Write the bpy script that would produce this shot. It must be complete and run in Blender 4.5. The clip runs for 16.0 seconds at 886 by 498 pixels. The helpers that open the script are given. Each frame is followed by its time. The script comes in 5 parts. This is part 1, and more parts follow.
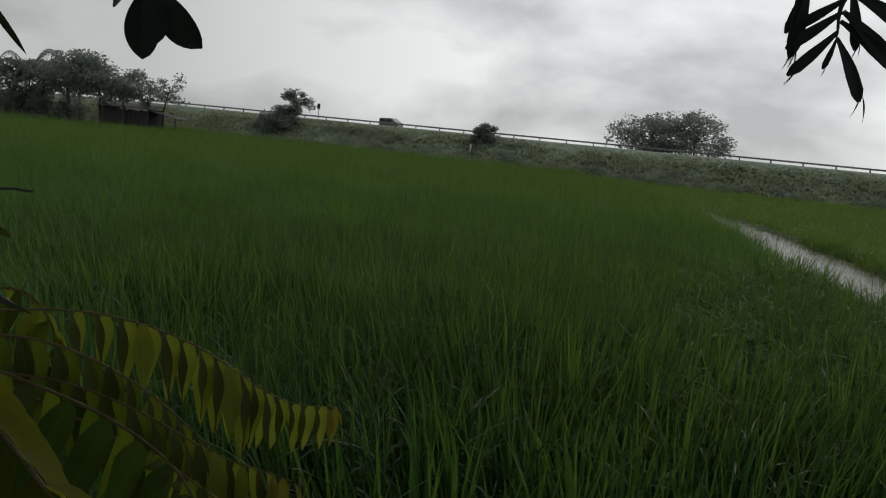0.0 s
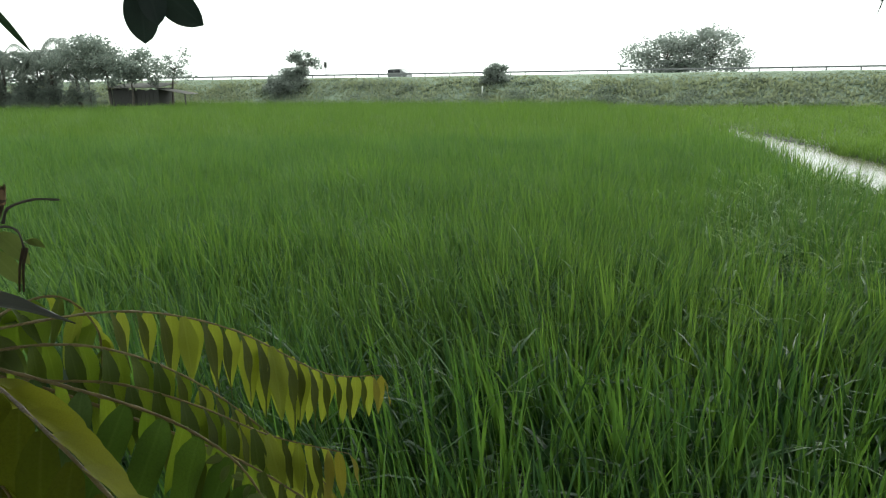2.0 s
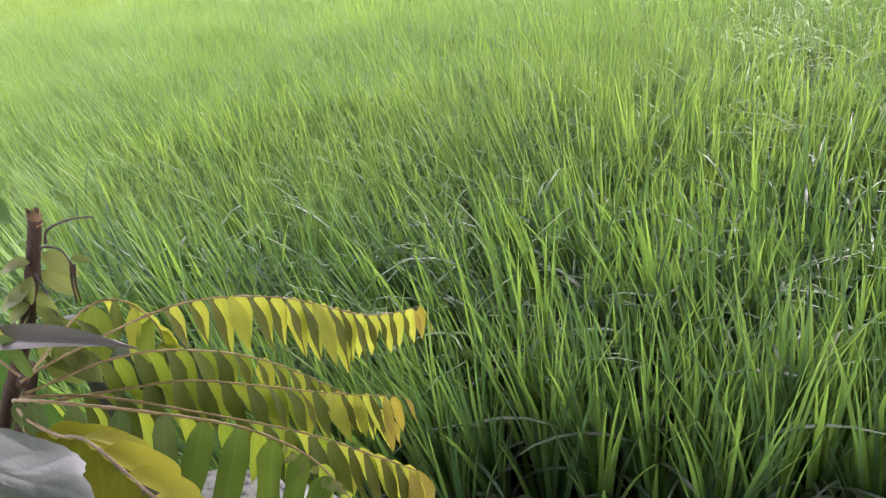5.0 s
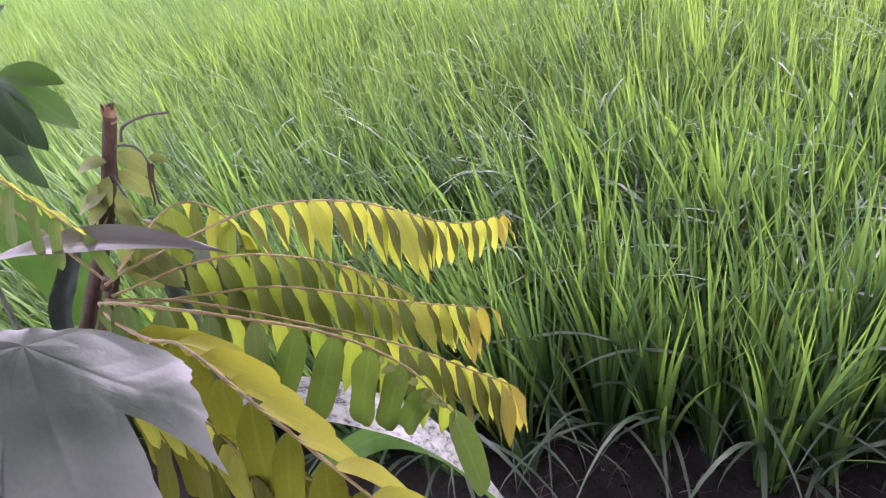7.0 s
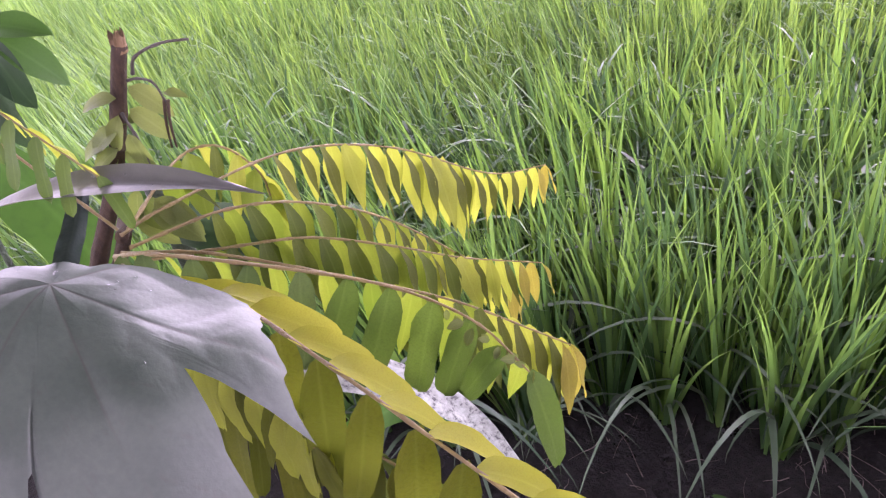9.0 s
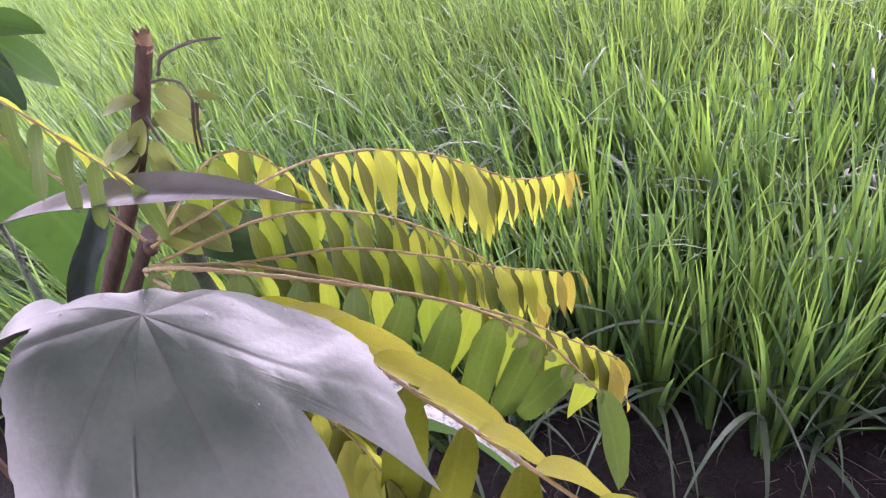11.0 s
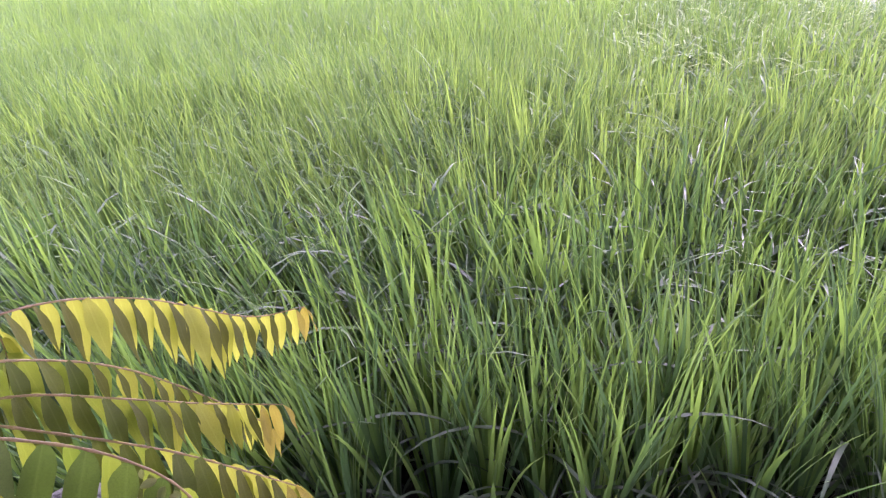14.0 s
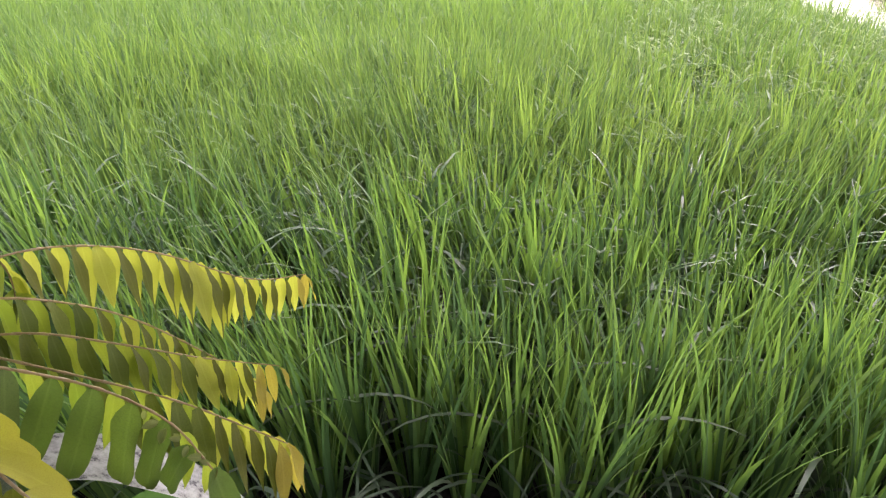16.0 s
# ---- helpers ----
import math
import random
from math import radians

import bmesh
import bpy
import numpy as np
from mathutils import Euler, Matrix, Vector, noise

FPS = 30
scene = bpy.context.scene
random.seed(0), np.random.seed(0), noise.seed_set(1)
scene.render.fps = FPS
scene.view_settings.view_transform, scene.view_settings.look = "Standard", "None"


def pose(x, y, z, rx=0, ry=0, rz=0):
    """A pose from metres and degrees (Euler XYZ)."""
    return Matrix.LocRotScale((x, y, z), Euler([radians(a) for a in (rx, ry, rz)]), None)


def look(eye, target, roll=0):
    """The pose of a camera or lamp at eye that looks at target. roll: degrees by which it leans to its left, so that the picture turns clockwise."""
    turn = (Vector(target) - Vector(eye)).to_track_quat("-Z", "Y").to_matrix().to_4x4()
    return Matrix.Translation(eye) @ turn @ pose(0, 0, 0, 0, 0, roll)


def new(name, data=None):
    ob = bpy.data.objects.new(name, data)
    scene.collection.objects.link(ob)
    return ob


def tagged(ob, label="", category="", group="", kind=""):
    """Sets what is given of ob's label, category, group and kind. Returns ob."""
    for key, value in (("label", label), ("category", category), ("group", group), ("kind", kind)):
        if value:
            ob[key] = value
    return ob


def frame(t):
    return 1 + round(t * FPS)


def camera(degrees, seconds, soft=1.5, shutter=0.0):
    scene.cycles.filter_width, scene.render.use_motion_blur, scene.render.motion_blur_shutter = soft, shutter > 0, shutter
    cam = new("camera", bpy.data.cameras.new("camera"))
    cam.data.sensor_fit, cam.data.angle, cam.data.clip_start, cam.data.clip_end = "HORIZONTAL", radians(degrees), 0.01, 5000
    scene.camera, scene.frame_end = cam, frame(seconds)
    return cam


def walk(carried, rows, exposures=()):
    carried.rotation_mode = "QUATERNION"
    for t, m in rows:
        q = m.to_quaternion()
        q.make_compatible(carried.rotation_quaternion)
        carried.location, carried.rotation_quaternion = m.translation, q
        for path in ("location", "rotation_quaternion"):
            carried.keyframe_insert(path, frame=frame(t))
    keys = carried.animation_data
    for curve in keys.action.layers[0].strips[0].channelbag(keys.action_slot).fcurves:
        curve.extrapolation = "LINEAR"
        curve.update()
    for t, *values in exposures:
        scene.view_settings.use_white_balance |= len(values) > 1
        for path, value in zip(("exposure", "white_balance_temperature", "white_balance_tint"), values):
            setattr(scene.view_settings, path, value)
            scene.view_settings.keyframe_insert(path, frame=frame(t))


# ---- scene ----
cam = camera(63.6, 16.0, 1.2)
EXPOSURES = ((0, -0.8, 6500, 7), (0.5, -0.44, 6500, 6), (1.0, 0.02, 6500, 2), (1.5, 0.86, 6500, -2), (2.0, 1.12, 6500, -4), (2.3, 1.0, 6500, 4), (2.5, 0.64, 6500, 6), (2.7, 1.7, 7000, 2), (2.9, 2.67, 7500, -2), (3.5, 2.87, 7300, 8),
             (5.8, 3.24, 6300, 41), (9.0, 3.54, 6200, 54), (12.5, 3.55, 6150, 54), (13.0, 3.55, 5650, 64), (13.5, 3.47, 5900, 58), (14.0, 3.4, 5950, 66), (14.5, 3.11, 5950, 67), (14.9, 2.88, 6900, 28), (15.5, 2.85, 7200, 21), (16.0, 3.07, 6800, 32))
PATH = [
    (0, (0.319, 0.263, 2.17), (0.116, 2.227, 1.85), 5.6),
    (0.5, (0.316, 0.266, 2.173), (0.065, 2.202, 1.741), 2.4),
    (1, (0.316, 0.262, 2.171), (0.066, 2.191, 1.706), 2.1),
    (1.5, (0.312, 0.269, 2.171), (0.057, 2.187, 1.664), 0.9),
    (2, (0.313, 0.271, 2.185), (0.05, 2.198, 1.718), -0.85),
    (2.5, (0.314, 0.273, 2.188), (-0.011, 2.153, 1.589), -5.0),
    (2.8, (0.313, 0.278, 2.191), (-0.053, 2.116, 1.494), -7.4),
    (3, (0.312, 0.283, 2.2), (-0.086, 2.09, 1.44), -9.9),
    (3.1, (0.309, 0.303, 2.193), (-0.09, 2.101, 1.413), -10.5),
    (3.5, (0.33, 0.318, 2.229), (-0.014, 2.12, 1.433), -13.0),
    (3.7, (0.332, 0.309, 2.243), (0.004, 2.096, 1.407), -13.0),
    (5.8, (0.31, 0.292, 2.321), (-0.056, 2.019, 1.381), -8.7),
    (6, (0.312, 0.296, 2.311), (-0.055, 2.005, 1.339), -9.1),
    (6.5, (0.289, 0.305, 2.303), (-0.13, 1.976, 1.286), -10.0),
    (7, (0.263, 0.325, 2.279), (-0.221, 1.942, 1.206), -11.8),
    (7.5, (0.245, 0.333, 2.264), (-0.23, 1.923, 1.149), -11.9),
    (8, (0.236, 0.335, 2.24), (-0.248, 1.903, 1.097), -12.6),
    (8.5, (0.209, 0.34, 2.227), (-0.269, 1.909, 1.084), -11.1),
    (9, (0.19, 0.358, 2.231), (-0.261, 1.942, 1.096), -11.9),
    (9.2, (0.187, 0.357, 2.23), (-0.265, 1.94, 1.094), -11.4),
    (11.5, (0.125, 0.379, 2.23), (-0.204, 1.984, 1.083), -9.8),
    (12, (0.183, 0.371, 2.228), (-0.068, 1.988, 1.079), -8.1),
    (12.5, (0.223, 0.362, 2.231), (0.003, 1.995, 1.097), -8.0),
    (13, (0.265, 0.357, 2.231), (0.111, 2.023, 1.136), -6.6),
    (13.5, (0.292, 0.346, 2.253), (0.197, 2.056, 1.22), -5.1),
    (14, (0.322, 0.33, 2.295), (0.272, 2.091, 1.35), -4.7),
    (14.5, (0.333, 0.309, 2.349), (0.304, 2.125, 1.512), -4.1),
    (15, (0.321, 0.308, 2.351), (0.294, 2.126, 1.519), -1.7),
    (15.5, (0.306, 0.3, 2.329), (0.284, 2.118, 1.496), -1.0),
    (16, (0.311, 0.308, 2.293), (0.28, 2.057, 1.322), 0.3),
]
walk(cam, [(t, look(eye, target, roll)) for t, eye, target, roll in PATH], EXPOSURES)

# ------------------------------------------------------------------ light
SUN_AZ, SUN_EL = radians(28), radians(48)          # azimuth from +y towards +x
sun_dir = Vector((math.sin(SUN_AZ) * math.cos(SUN_EL), math.cos(SUN_AZ) * math.cos(SUN_EL), math.sin(SUN_EL)))
world = bpy.data.worlds.new("rain_sky")
scene.world = world
world.use_nodes = True
wt = world.node_tree
wt.nodes.clear()


def wn(kind, **kw):
    n = wt.nodes.new(kind)
    for k, v in kw.items():
        n.inputs[k].default_value = v
    return n


w_out, w_bg = wn("ShaderNodeOutputWorld"), wn("ShaderNodeBackground", Strength=1.0)
w_sky = wn("ShaderNodeTexSky")
w_sky.sky_type, w_sky.sun_disc = "NISHITA", False
w_sky.sun_elevation, w_sky.sun_rotation = SUN_EL, SUN_AZ
w_dim = wn("ShaderNodeMix")
w_dim.data_type, w_dim.blend_type = "RGBA", "MULTIPLY"
w_dim.inputs["Factor"].default_value = 1.0
w_dim.inputs["B"].default_value = (0.09, 0.09, 0.09, 1)
w_tc, w_map = wn("ShaderNodeTexCoord"), wn("ShaderNodeMapping", Scale=(1.0, 1.0, 2.3), Location=(0.35, 0.2, 0.6))
w_noise = wn("ShaderNodeTexNoise", Scale=2.1, Detail=6.0, Roughness=0.5, Distortion=0.15)
w_ramp = wn("ShaderNodeValToRGB")
for e, (p, c) in zip(w_ramp.color_ramp.elements, ((0.38, (0.39, 0.395, 0.41, 1)), (0.58, (0.82, 0.83, 0.835, 1)))):
    e.position, e.color = p, c
w_dot = wt.nodes.new("ShaderNodeVectorMath")
w_dot.operation = "DOT_PRODUCT"
w_dot.inputs[1].default_value = Vector((math.sin(SUN_AZ), math.cos(SUN_AZ), 0.18)).normalized()
w_glow = wt.nodes.new("ShaderNodeMapRange")
w_glow.inputs["From Min"].default_value, w_glow.inputs["From Max"].default_value = 0.55, 1.0
w_glow.inputs["To Min"].default_value, w_glow.inputs["To Max"].default_value = 1.12, 2.3
w_mul = wt.nodes.new("ShaderNodeVectorMath")
w_mul.operation = "SCALE"
w_mix = wn("ShaderNodeMix")
w_mix.data_type = "RGBA"
w_mix.inputs["Factor"].default_value = 0.94
L = wt.links.new
L(w_tc.outputs["Generated"], w_map.inputs["Vector"])
L(w_map.outputs[0], w_noise.inputs["Vector"])
L(w_noise.outputs["Fac"], w_ramp.inputs["Fac"])
L(w_tc.outputs["Generated"], w_dot.inputs[0])
L(w_dot.outputs["Value"], w_glow.inputs["Value"])
L(w_ramp.outputs["Color"], w_mul.inputs[0])
L(w_glow.outputs[0], w_mul.inputs["Scale"])
L(w_sky.outputs[0], w_dim.inputs["A"])
L(w_dim.outputs["Result"], w_mix.inputs["A"])
L(w_mul.outputs[0], w_mix.inputs["B"])
L(w_mix.outputs["Result"], w_bg.inputs["Color"])
L(w_bg.outputs[0], w_out.inputs["Surface"])

sun_data = bpy.data.lights.new("sun", "SUN")
sun_data.energy, sun_data.angle, sun_data.color = 1.2, radians(25), (1.0, 0.98, 0.93)
sun = new("sun", sun_data)
sun.matrix_basis = look(sun_dir * 50, (0, 0, 0))


# ------------------------------------------------------------------ materials
class Mat:
    """A node material with short ways to add nodes."""

    def __init__(self, name, rough=0.6, spec=0.4, metal=0.0):
        self.m = bpy.data.materials.new(name)
        self.m.use_nodes = True
        self.t = self.m.node_tree
        self.b = self.t.nodes["Principled BSDF"]
        self.out = self.t.nodes["Material Output"]
        self.b.inputs["Roughness"].default_value = rough
        self.b.inputs["Specular IOR Level"].default_value = spec
        self.b.inputs["Metallic"].default_value = metal

    def add(self, kind, **kw):
        n = self.t.nodes.new(kind)
        for k, v in kw.items():
            n.inputs[k].default_value = v
        return n

    def link(self, a, b):
        self.t.links.new(a, b)

    def noise(self, scale, detail=4.0, rough=0.55, stretch=None):
        tc = self.add("ShaderNodeTexCoord")
        n = self.add("ShaderNodeTexNoise", Scale=scale, Detail=detail, Roughness=rough)
        if stretch:
            mp = self.add("ShaderNodeMapping", Scale=stretch)
            self.link(tc.outputs["Object"], mp.inputs["Vector"])
            self.link(mp.outputs[0], n.inputs["Vector"])
        else:
            self.link(tc.outputs["Object"], n.inputs["Vector"])
        return n.outputs["Fac"]

    def ramp(self, fac, *stops):
        r = self.add("ShaderNodeValToRGB")
        el = r.color_ramp.elements
        while len(el) < len(stops):
            el.new(0.5)
        for e, (p, c) in zip(el, stops):
            e.position, e.color = p, (*c, 1)
        self.link(fac, r.inputs["Fac"])
        return r.outputs["Color"]

    def mix(self, fac, a, b, how="MIX"):
        n = self.add("ShaderNodeMix")
        n.data_type, n.blend_type = "RGBA", how
        for sock, v in (("Factor", fac), ("A", a), ("B", b)):
            if isinstance(v, (int, float)):
                n.inputs[sock].default_value = v
            elif isinstance(v, tuple):
                n.inputs[sock].default_value = (*v, 1)
            else:
                self.link(v, n.inputs[sock])
        return n.outputs["Result"]

    def colour(self, c):
        if isinstance(c, tuple):
            self.b.inputs["Base Color"].default_value = (*c, 1)
        else:
            self.link(c, self.b.inputs["Base Color"])
        return self

    def bump(self, h, strength=0.3, distance=0.01):
        n = self.add("ShaderNodeBump", Strength=strength, Distance=distance)
        self.link(h, n.inputs["Height"])
        self.link(n.outputs[0], self.b.inputs["Normal"])
        return self

    def translucent(self, c, amount):
        tr = self.add("ShaderNodeBsdfTranslucent")
        if isinstance(c, tuple):
            tr.inputs["Color"].default_value = (*c, 1)
        else:
            self.link(c, tr.inputs["Color"])
        mx = self.add("ShaderNodeMixShader", Fac=amount)
        self.link(self.b.outputs[0], mx.inputs[1])
        self.link(tr.outputs[0], mx.inputs[2])
        self.link(mx.outputs[0], self.out.inputs["Surface"])
        return self


def attr(m, name):
    a = m.add("ShaderNodeAttribute")
    a.attribute_name = name
    return a.outputs["Fac"]


def scaled(colour, k=0.8):
    """Scales a leaf's base colour evenly by k."""
    return tuple(k * c for c in colour)


def blade_material(name, dark, mid, pale, amount=0.45, rough=0.42, spec=0.2):
    """Grass-like blades: 'tone' differs blade by blade, 'along' runs from root to tip."""
    dark, mid, pale = scaled(dark), scaled(mid), scaled(pale)
    m = Mat(name, rough, spec)
    tone = attr(m, "tone")
    c = m.ramp(tone, (0.0, dark), (0.5, mid), (1.0, pale))
    tip = m.mix(1.0, m.ramp(attr(m, "along"), (0.0, (0, 0, 0)), (0.75, (0.25, 0.25, 0.25)), (1.0, (0.7, 0.7, 0.7))), m.ramp(tone, (0.25, (0, 0, 0)), (0.6, (1, 1, 1))), "MULTIPLY")
    c = m.mix(tip, c, pale)
    big = m.noise(0.35, 3.0)
    c = m.mix(m.ramp(big, (0.35, (0, 0, 0)), (0.7, (0.22, 0.22, 0.22))), c, dark)
    m.colour(c)
    m.translucent(m.mix(1.0, c, (1.25, 1.15, 0.7), "MULTIPLY"), amount)
    return m.m


def leaf_material(name, a, b, c_edge, amount=0.45, rough=0.45, spec=0.28, vein=0.14):
    """Leaves: the object's own random shade, blotches, a paler midrib from the 'rib' attribute."""
    a, b, c_edge = scaled(a), scaled(b), scaled(c_edge)
    m = Mat(name, rough, spec)
    info = m.add("ShaderNodeObjectInfo")
    col = m.ramp(info.outputs["Random"], (0.0, a), (1.0, b))
    blotch = m.noise(60.0, 5.0)
    col = m.mix(m.ramp(blotch, (0.45, (0, 0, 0)), (0.75, (0.55, 0.55, 0.55))), col, c_edge)
    rib = attr(m, "rib")
    col = m.mix(m.ramp(rib, (0.86, (0, 0, 0)), (1.0, (vein, vein, vein))), col, tuple(min(1, 1.5 * k + 0.05) for k in b))
    m.colour(col)
    m.bump(m.noise(140.0, 3.0), 0.25, 0.002)
    m.translucent(m.mix(1.0, col, (1.12, 1.15, 0.65), "MULTIPLY"), amount)
    return m.m


def crown_material(name, dark, mid, pale, through_light=0.35):
    m = Mat(name, 0.55, 0.3)
    g = m.add("ShaderNodeNewGeometry")
    c = m.ramp(g.outputs["Random Per Island"], (0.0, dark), (0.6, mid), (1.0, pale))
    m.colour(c)
    m.translucent(c, through_light)
    return m.m


def grainy(name, stops, scale, rough=0.7, stretch=None, bump=0.4, dist=0.01, spec=0.35, metal=0.0, fine=6.0):
    m = Mat(name, rough, spec, metal)
    a = m.noise(scale, 6.0, 0.6, stretch)
    b = m.noise(scale * fine, 4.0, 0.6, stretch)
    c = m.mix(0.35, m.ramp(a, *stops), m.ramp(b, *stops))
    m.colour(c)
    m.bump(b, bump, dist)
    return m.m


RICE = blade_material("rice_blades", (0.045, 0.107, 0.050), (0.072, 0.172, 0.049), (0.180, 0.345, 0.072), 0.44, 0.36, 0.3)
# middle and far rice paler than the near: distance haze put into the colour
RICE_MID = blade_material("hazed_rice_blades", (0.057, 0.122, 0.048), (0.092, 0.190, 0.054), (0.185, 0.32, 0.074), 0.44, 0.5, 0.15)
RICE_FAR = blade_material("far_rice_blades", (0.066, 0.132, 0.040), (0.105, 0.20, 0.045), (0.21, 0.34, 0.07))
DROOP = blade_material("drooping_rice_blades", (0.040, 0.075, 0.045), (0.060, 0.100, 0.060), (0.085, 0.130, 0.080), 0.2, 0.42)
WEED = blade_material("weed_blades", (0.055, 0.12, 0.045), (0.10, 0.19, 0.055), (0.19, 0.30, 0.085), 0.35, 0.6, 0.15)
# embankment grass lightened and greyed: rain haze painted into its colour
SCRUB = blade_material("hazed_scrub_blades", (0.25, 0.30, 0.25), (0.295, 0.345, 0.29), (0.34, 0.39, 0.33), 0.45, 0.7)
# leaflet colours hold painted light: backlit far rows brighter, shaded near rows darker
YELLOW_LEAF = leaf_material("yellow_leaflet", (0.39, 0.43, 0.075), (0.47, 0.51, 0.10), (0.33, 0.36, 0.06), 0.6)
SHADED_YELLOW_LEAF = leaf_material("dull_yellow_leaflet", (0.10, 0.128, 0.022), (0.155, 0.175, 0.03), (0.085, 0.10, 0.02), 0.42)
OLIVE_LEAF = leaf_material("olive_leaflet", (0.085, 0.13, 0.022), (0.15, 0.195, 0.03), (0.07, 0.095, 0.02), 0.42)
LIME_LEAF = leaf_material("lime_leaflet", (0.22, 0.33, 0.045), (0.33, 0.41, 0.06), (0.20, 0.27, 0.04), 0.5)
GREEN_LEAF = leaf_material("green_leaflet", (0.08, 0.15, 0.035), (0.15, 0.24, 0.045), (0.07, 0.115, 0.03), 0.38)
TIP_LEAF = leaf_material("withering_leaflet", (0.37, 0.33, 0.06), (0.43, 0.38, 0.08), (0.25, 0.15, 0.04), 0.52)
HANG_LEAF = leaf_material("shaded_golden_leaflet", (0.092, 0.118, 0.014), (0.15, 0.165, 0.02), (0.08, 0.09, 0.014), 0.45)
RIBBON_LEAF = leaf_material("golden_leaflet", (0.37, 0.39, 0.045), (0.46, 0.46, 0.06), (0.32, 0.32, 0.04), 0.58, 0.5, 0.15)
BUD_LEAF = leaf_material("young_pale_leaf", (0.17, 0.23, 0.06), (0.25, 0.30, 0.10), (0.14, 0.19, 0.055), 0.4)
GREY_LEAF = leaf_material("grey_green_leaflet", (0.075, 0.125, 0.052), (0.12, 0.18, 0.06), (0.06, 0.10, 0.04), 0.35)
DARK_LEAF_M = Mat("dark_lobed_leaf", 0.5, 0.8)
_n1, _n2 = DARK_LEAF_M.noise(38.0, 4.0, 0.6), DARK_LEAF_M.noise(420.0, 4.0, 0.6)
_c = DARK_LEAF_M.mix(0.35, DARK_LEAF_M.ramp(_n1, (0.3, (0.030, 0.048, 0.034)), (0.72, (0.068, 0.092, 0.068))), DARK_LEAF_M.ramp(_n2, (0.3, (0.028, 0.046, 0.032)), (0.7, (0.062, 0.085, 0.062))))
_v = attr(DARK_LEAF_M, "rib")
DARK_LEAF_M.colour(DARK_LEAF_M.mix(DARK_LEAF_M.ramp(_v, (0.82, (0, 0, 0)), (1.0, (0.6, 0.6, 0.6))), _c, (0.045, 0.035, 0.026)))
DARK_LEAF_M.link(DARK_LEAF_M.ramp(_n1, (0.3, (0.42, 0.42, 0.42)), (0.7, (0.58, 0.58, 0.58))), DARK_LEAF_M.b.inputs["Roughness"])
DARK_LEAF_M.bump(_n2, 0.2, 0.0006)
DARK_LEAF = DARK_LEAF_M.m
PLUM_LEAF = leaf_material("plum_grey_leaf", (0.13, 0.14, 0.125), (0.16, 0.165, 0.15), (0.11, 0.12, 0.10), 0.2, 0.34, 0.6, 0.3)
SLATE_LEAF = leaf_material("dark_slate_leaf", (0.035, 0.055, 0.05), (0.045, 0.07, 0.06), (0.028, 0.045, 0.04), 0.1, 0.45)
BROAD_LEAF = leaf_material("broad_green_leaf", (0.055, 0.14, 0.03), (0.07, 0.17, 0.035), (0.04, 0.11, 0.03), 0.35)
SHADE_LEAF = leaf_material("shaded_deep_green_leaf", (0.03, 0.07, 0.03), (0.05, 0.11, 0.04), (0.02, 0.05, 0.025), 0.15, 0.35)
PALE_LEAF_M = Mat("weathered_pale_leaf", 0.32, 0.6)
_n = PALE_LEAF_M.noise(34.0, 5.0, 0.7, (1.3, 3.0, 2.2))
_c = PALE_LEAF_M.ramp(_n, (0.38, (0.05, 0.055, 0.05)), (0.45, (0.20, 0.22, 0.19)), (0.6, (0.32, 0.345, 0.305)))
PALE_LEAF_M.colour(_c).bump(_n, 0.4, 0.004)
PALE_LEAF = PALE_LEAF_M.m
STALK = grainy("tan_stalk", ((0.35, (0.155, 0.11, 0.045)), (0.7, (0.27, 0.21, 0.085))), 40, 0.5)
BARK = grainy("brown_bark", ((0.3, (0.032, 0.021, 0.014)), (0.7, (0.10, 0.062, 0.037))), 60, 0.75, (4, 4, 1), 0.7, 0.004)
CUT_WOOD = grainy("torn_wood", ((0.3, (0.16, 0.095, 0.045)), (0.7, (0.32, 0.21, 0.11))), 90, 0.8, (4, 4, 1), 0.7, 0.003)
DARK_STEM = grainy("dark_green_stem", ((0.3, (0.02, 0.035, 0.02)), (0.7, (0.05, 0.075, 0.04))), 25, 0.5)
TREE_BARK = grainy("tree_bark", ((0.3, (0.05, 0.045, 0.04)), (0.7, (0.12, 0.105, 0.09))), 6, 0.85)
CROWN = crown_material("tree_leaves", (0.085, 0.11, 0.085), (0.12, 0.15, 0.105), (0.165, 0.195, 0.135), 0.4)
# far crowns, palms and bank bushes: rain haze painted in as paler grey
CROWN_HAZED = crown_material("hazed_tree_leaves", (0.22, 0.25, 0.23), (0.28, 0.31, 0.28), (0.34, 0.375, 0.33), 0.65)
CROWN_MID = crown_material("haze_greyed_tree_leaves", (0.17, 0.20, 0.18), (0.22, 0.255, 0.22), (0.275, 0.315, 0.265), 0.6)
PALM = crown_material("hazed_palm_leaves", (0.15, 0.175, 0.155), (0.20, 0.225, 0.195), (0.25, 0.28, 0.235), 0.5)
BANK = crown_material("hazed_bank_leaves", (0.15, 0.18, 0.145), (0.185, 0.22, 0.175), (0.22, 0.26, 0.205), 0.5)
VAN_PAINT = grainy("silver_paint", ((0.3, (0.15, 0.155, 0.16)), (0.7, (0.20, 0.205, 0.21))), 4, 0.35)
ASPHALT = grainy("asphalt", ((0.3, (0.045, 0.045, 0.047)), (0.7, (0.07, 0.07, 0.07))), 3, 0.6)
STEEL = grainy("galvanised_steel", ((0.3, (0.16, 0.165, 0.17)), (0.7, (0.24, 0.245, 0.25))), 5, 0.6, None, 0.1, 0.002, 0.4, 0.3)
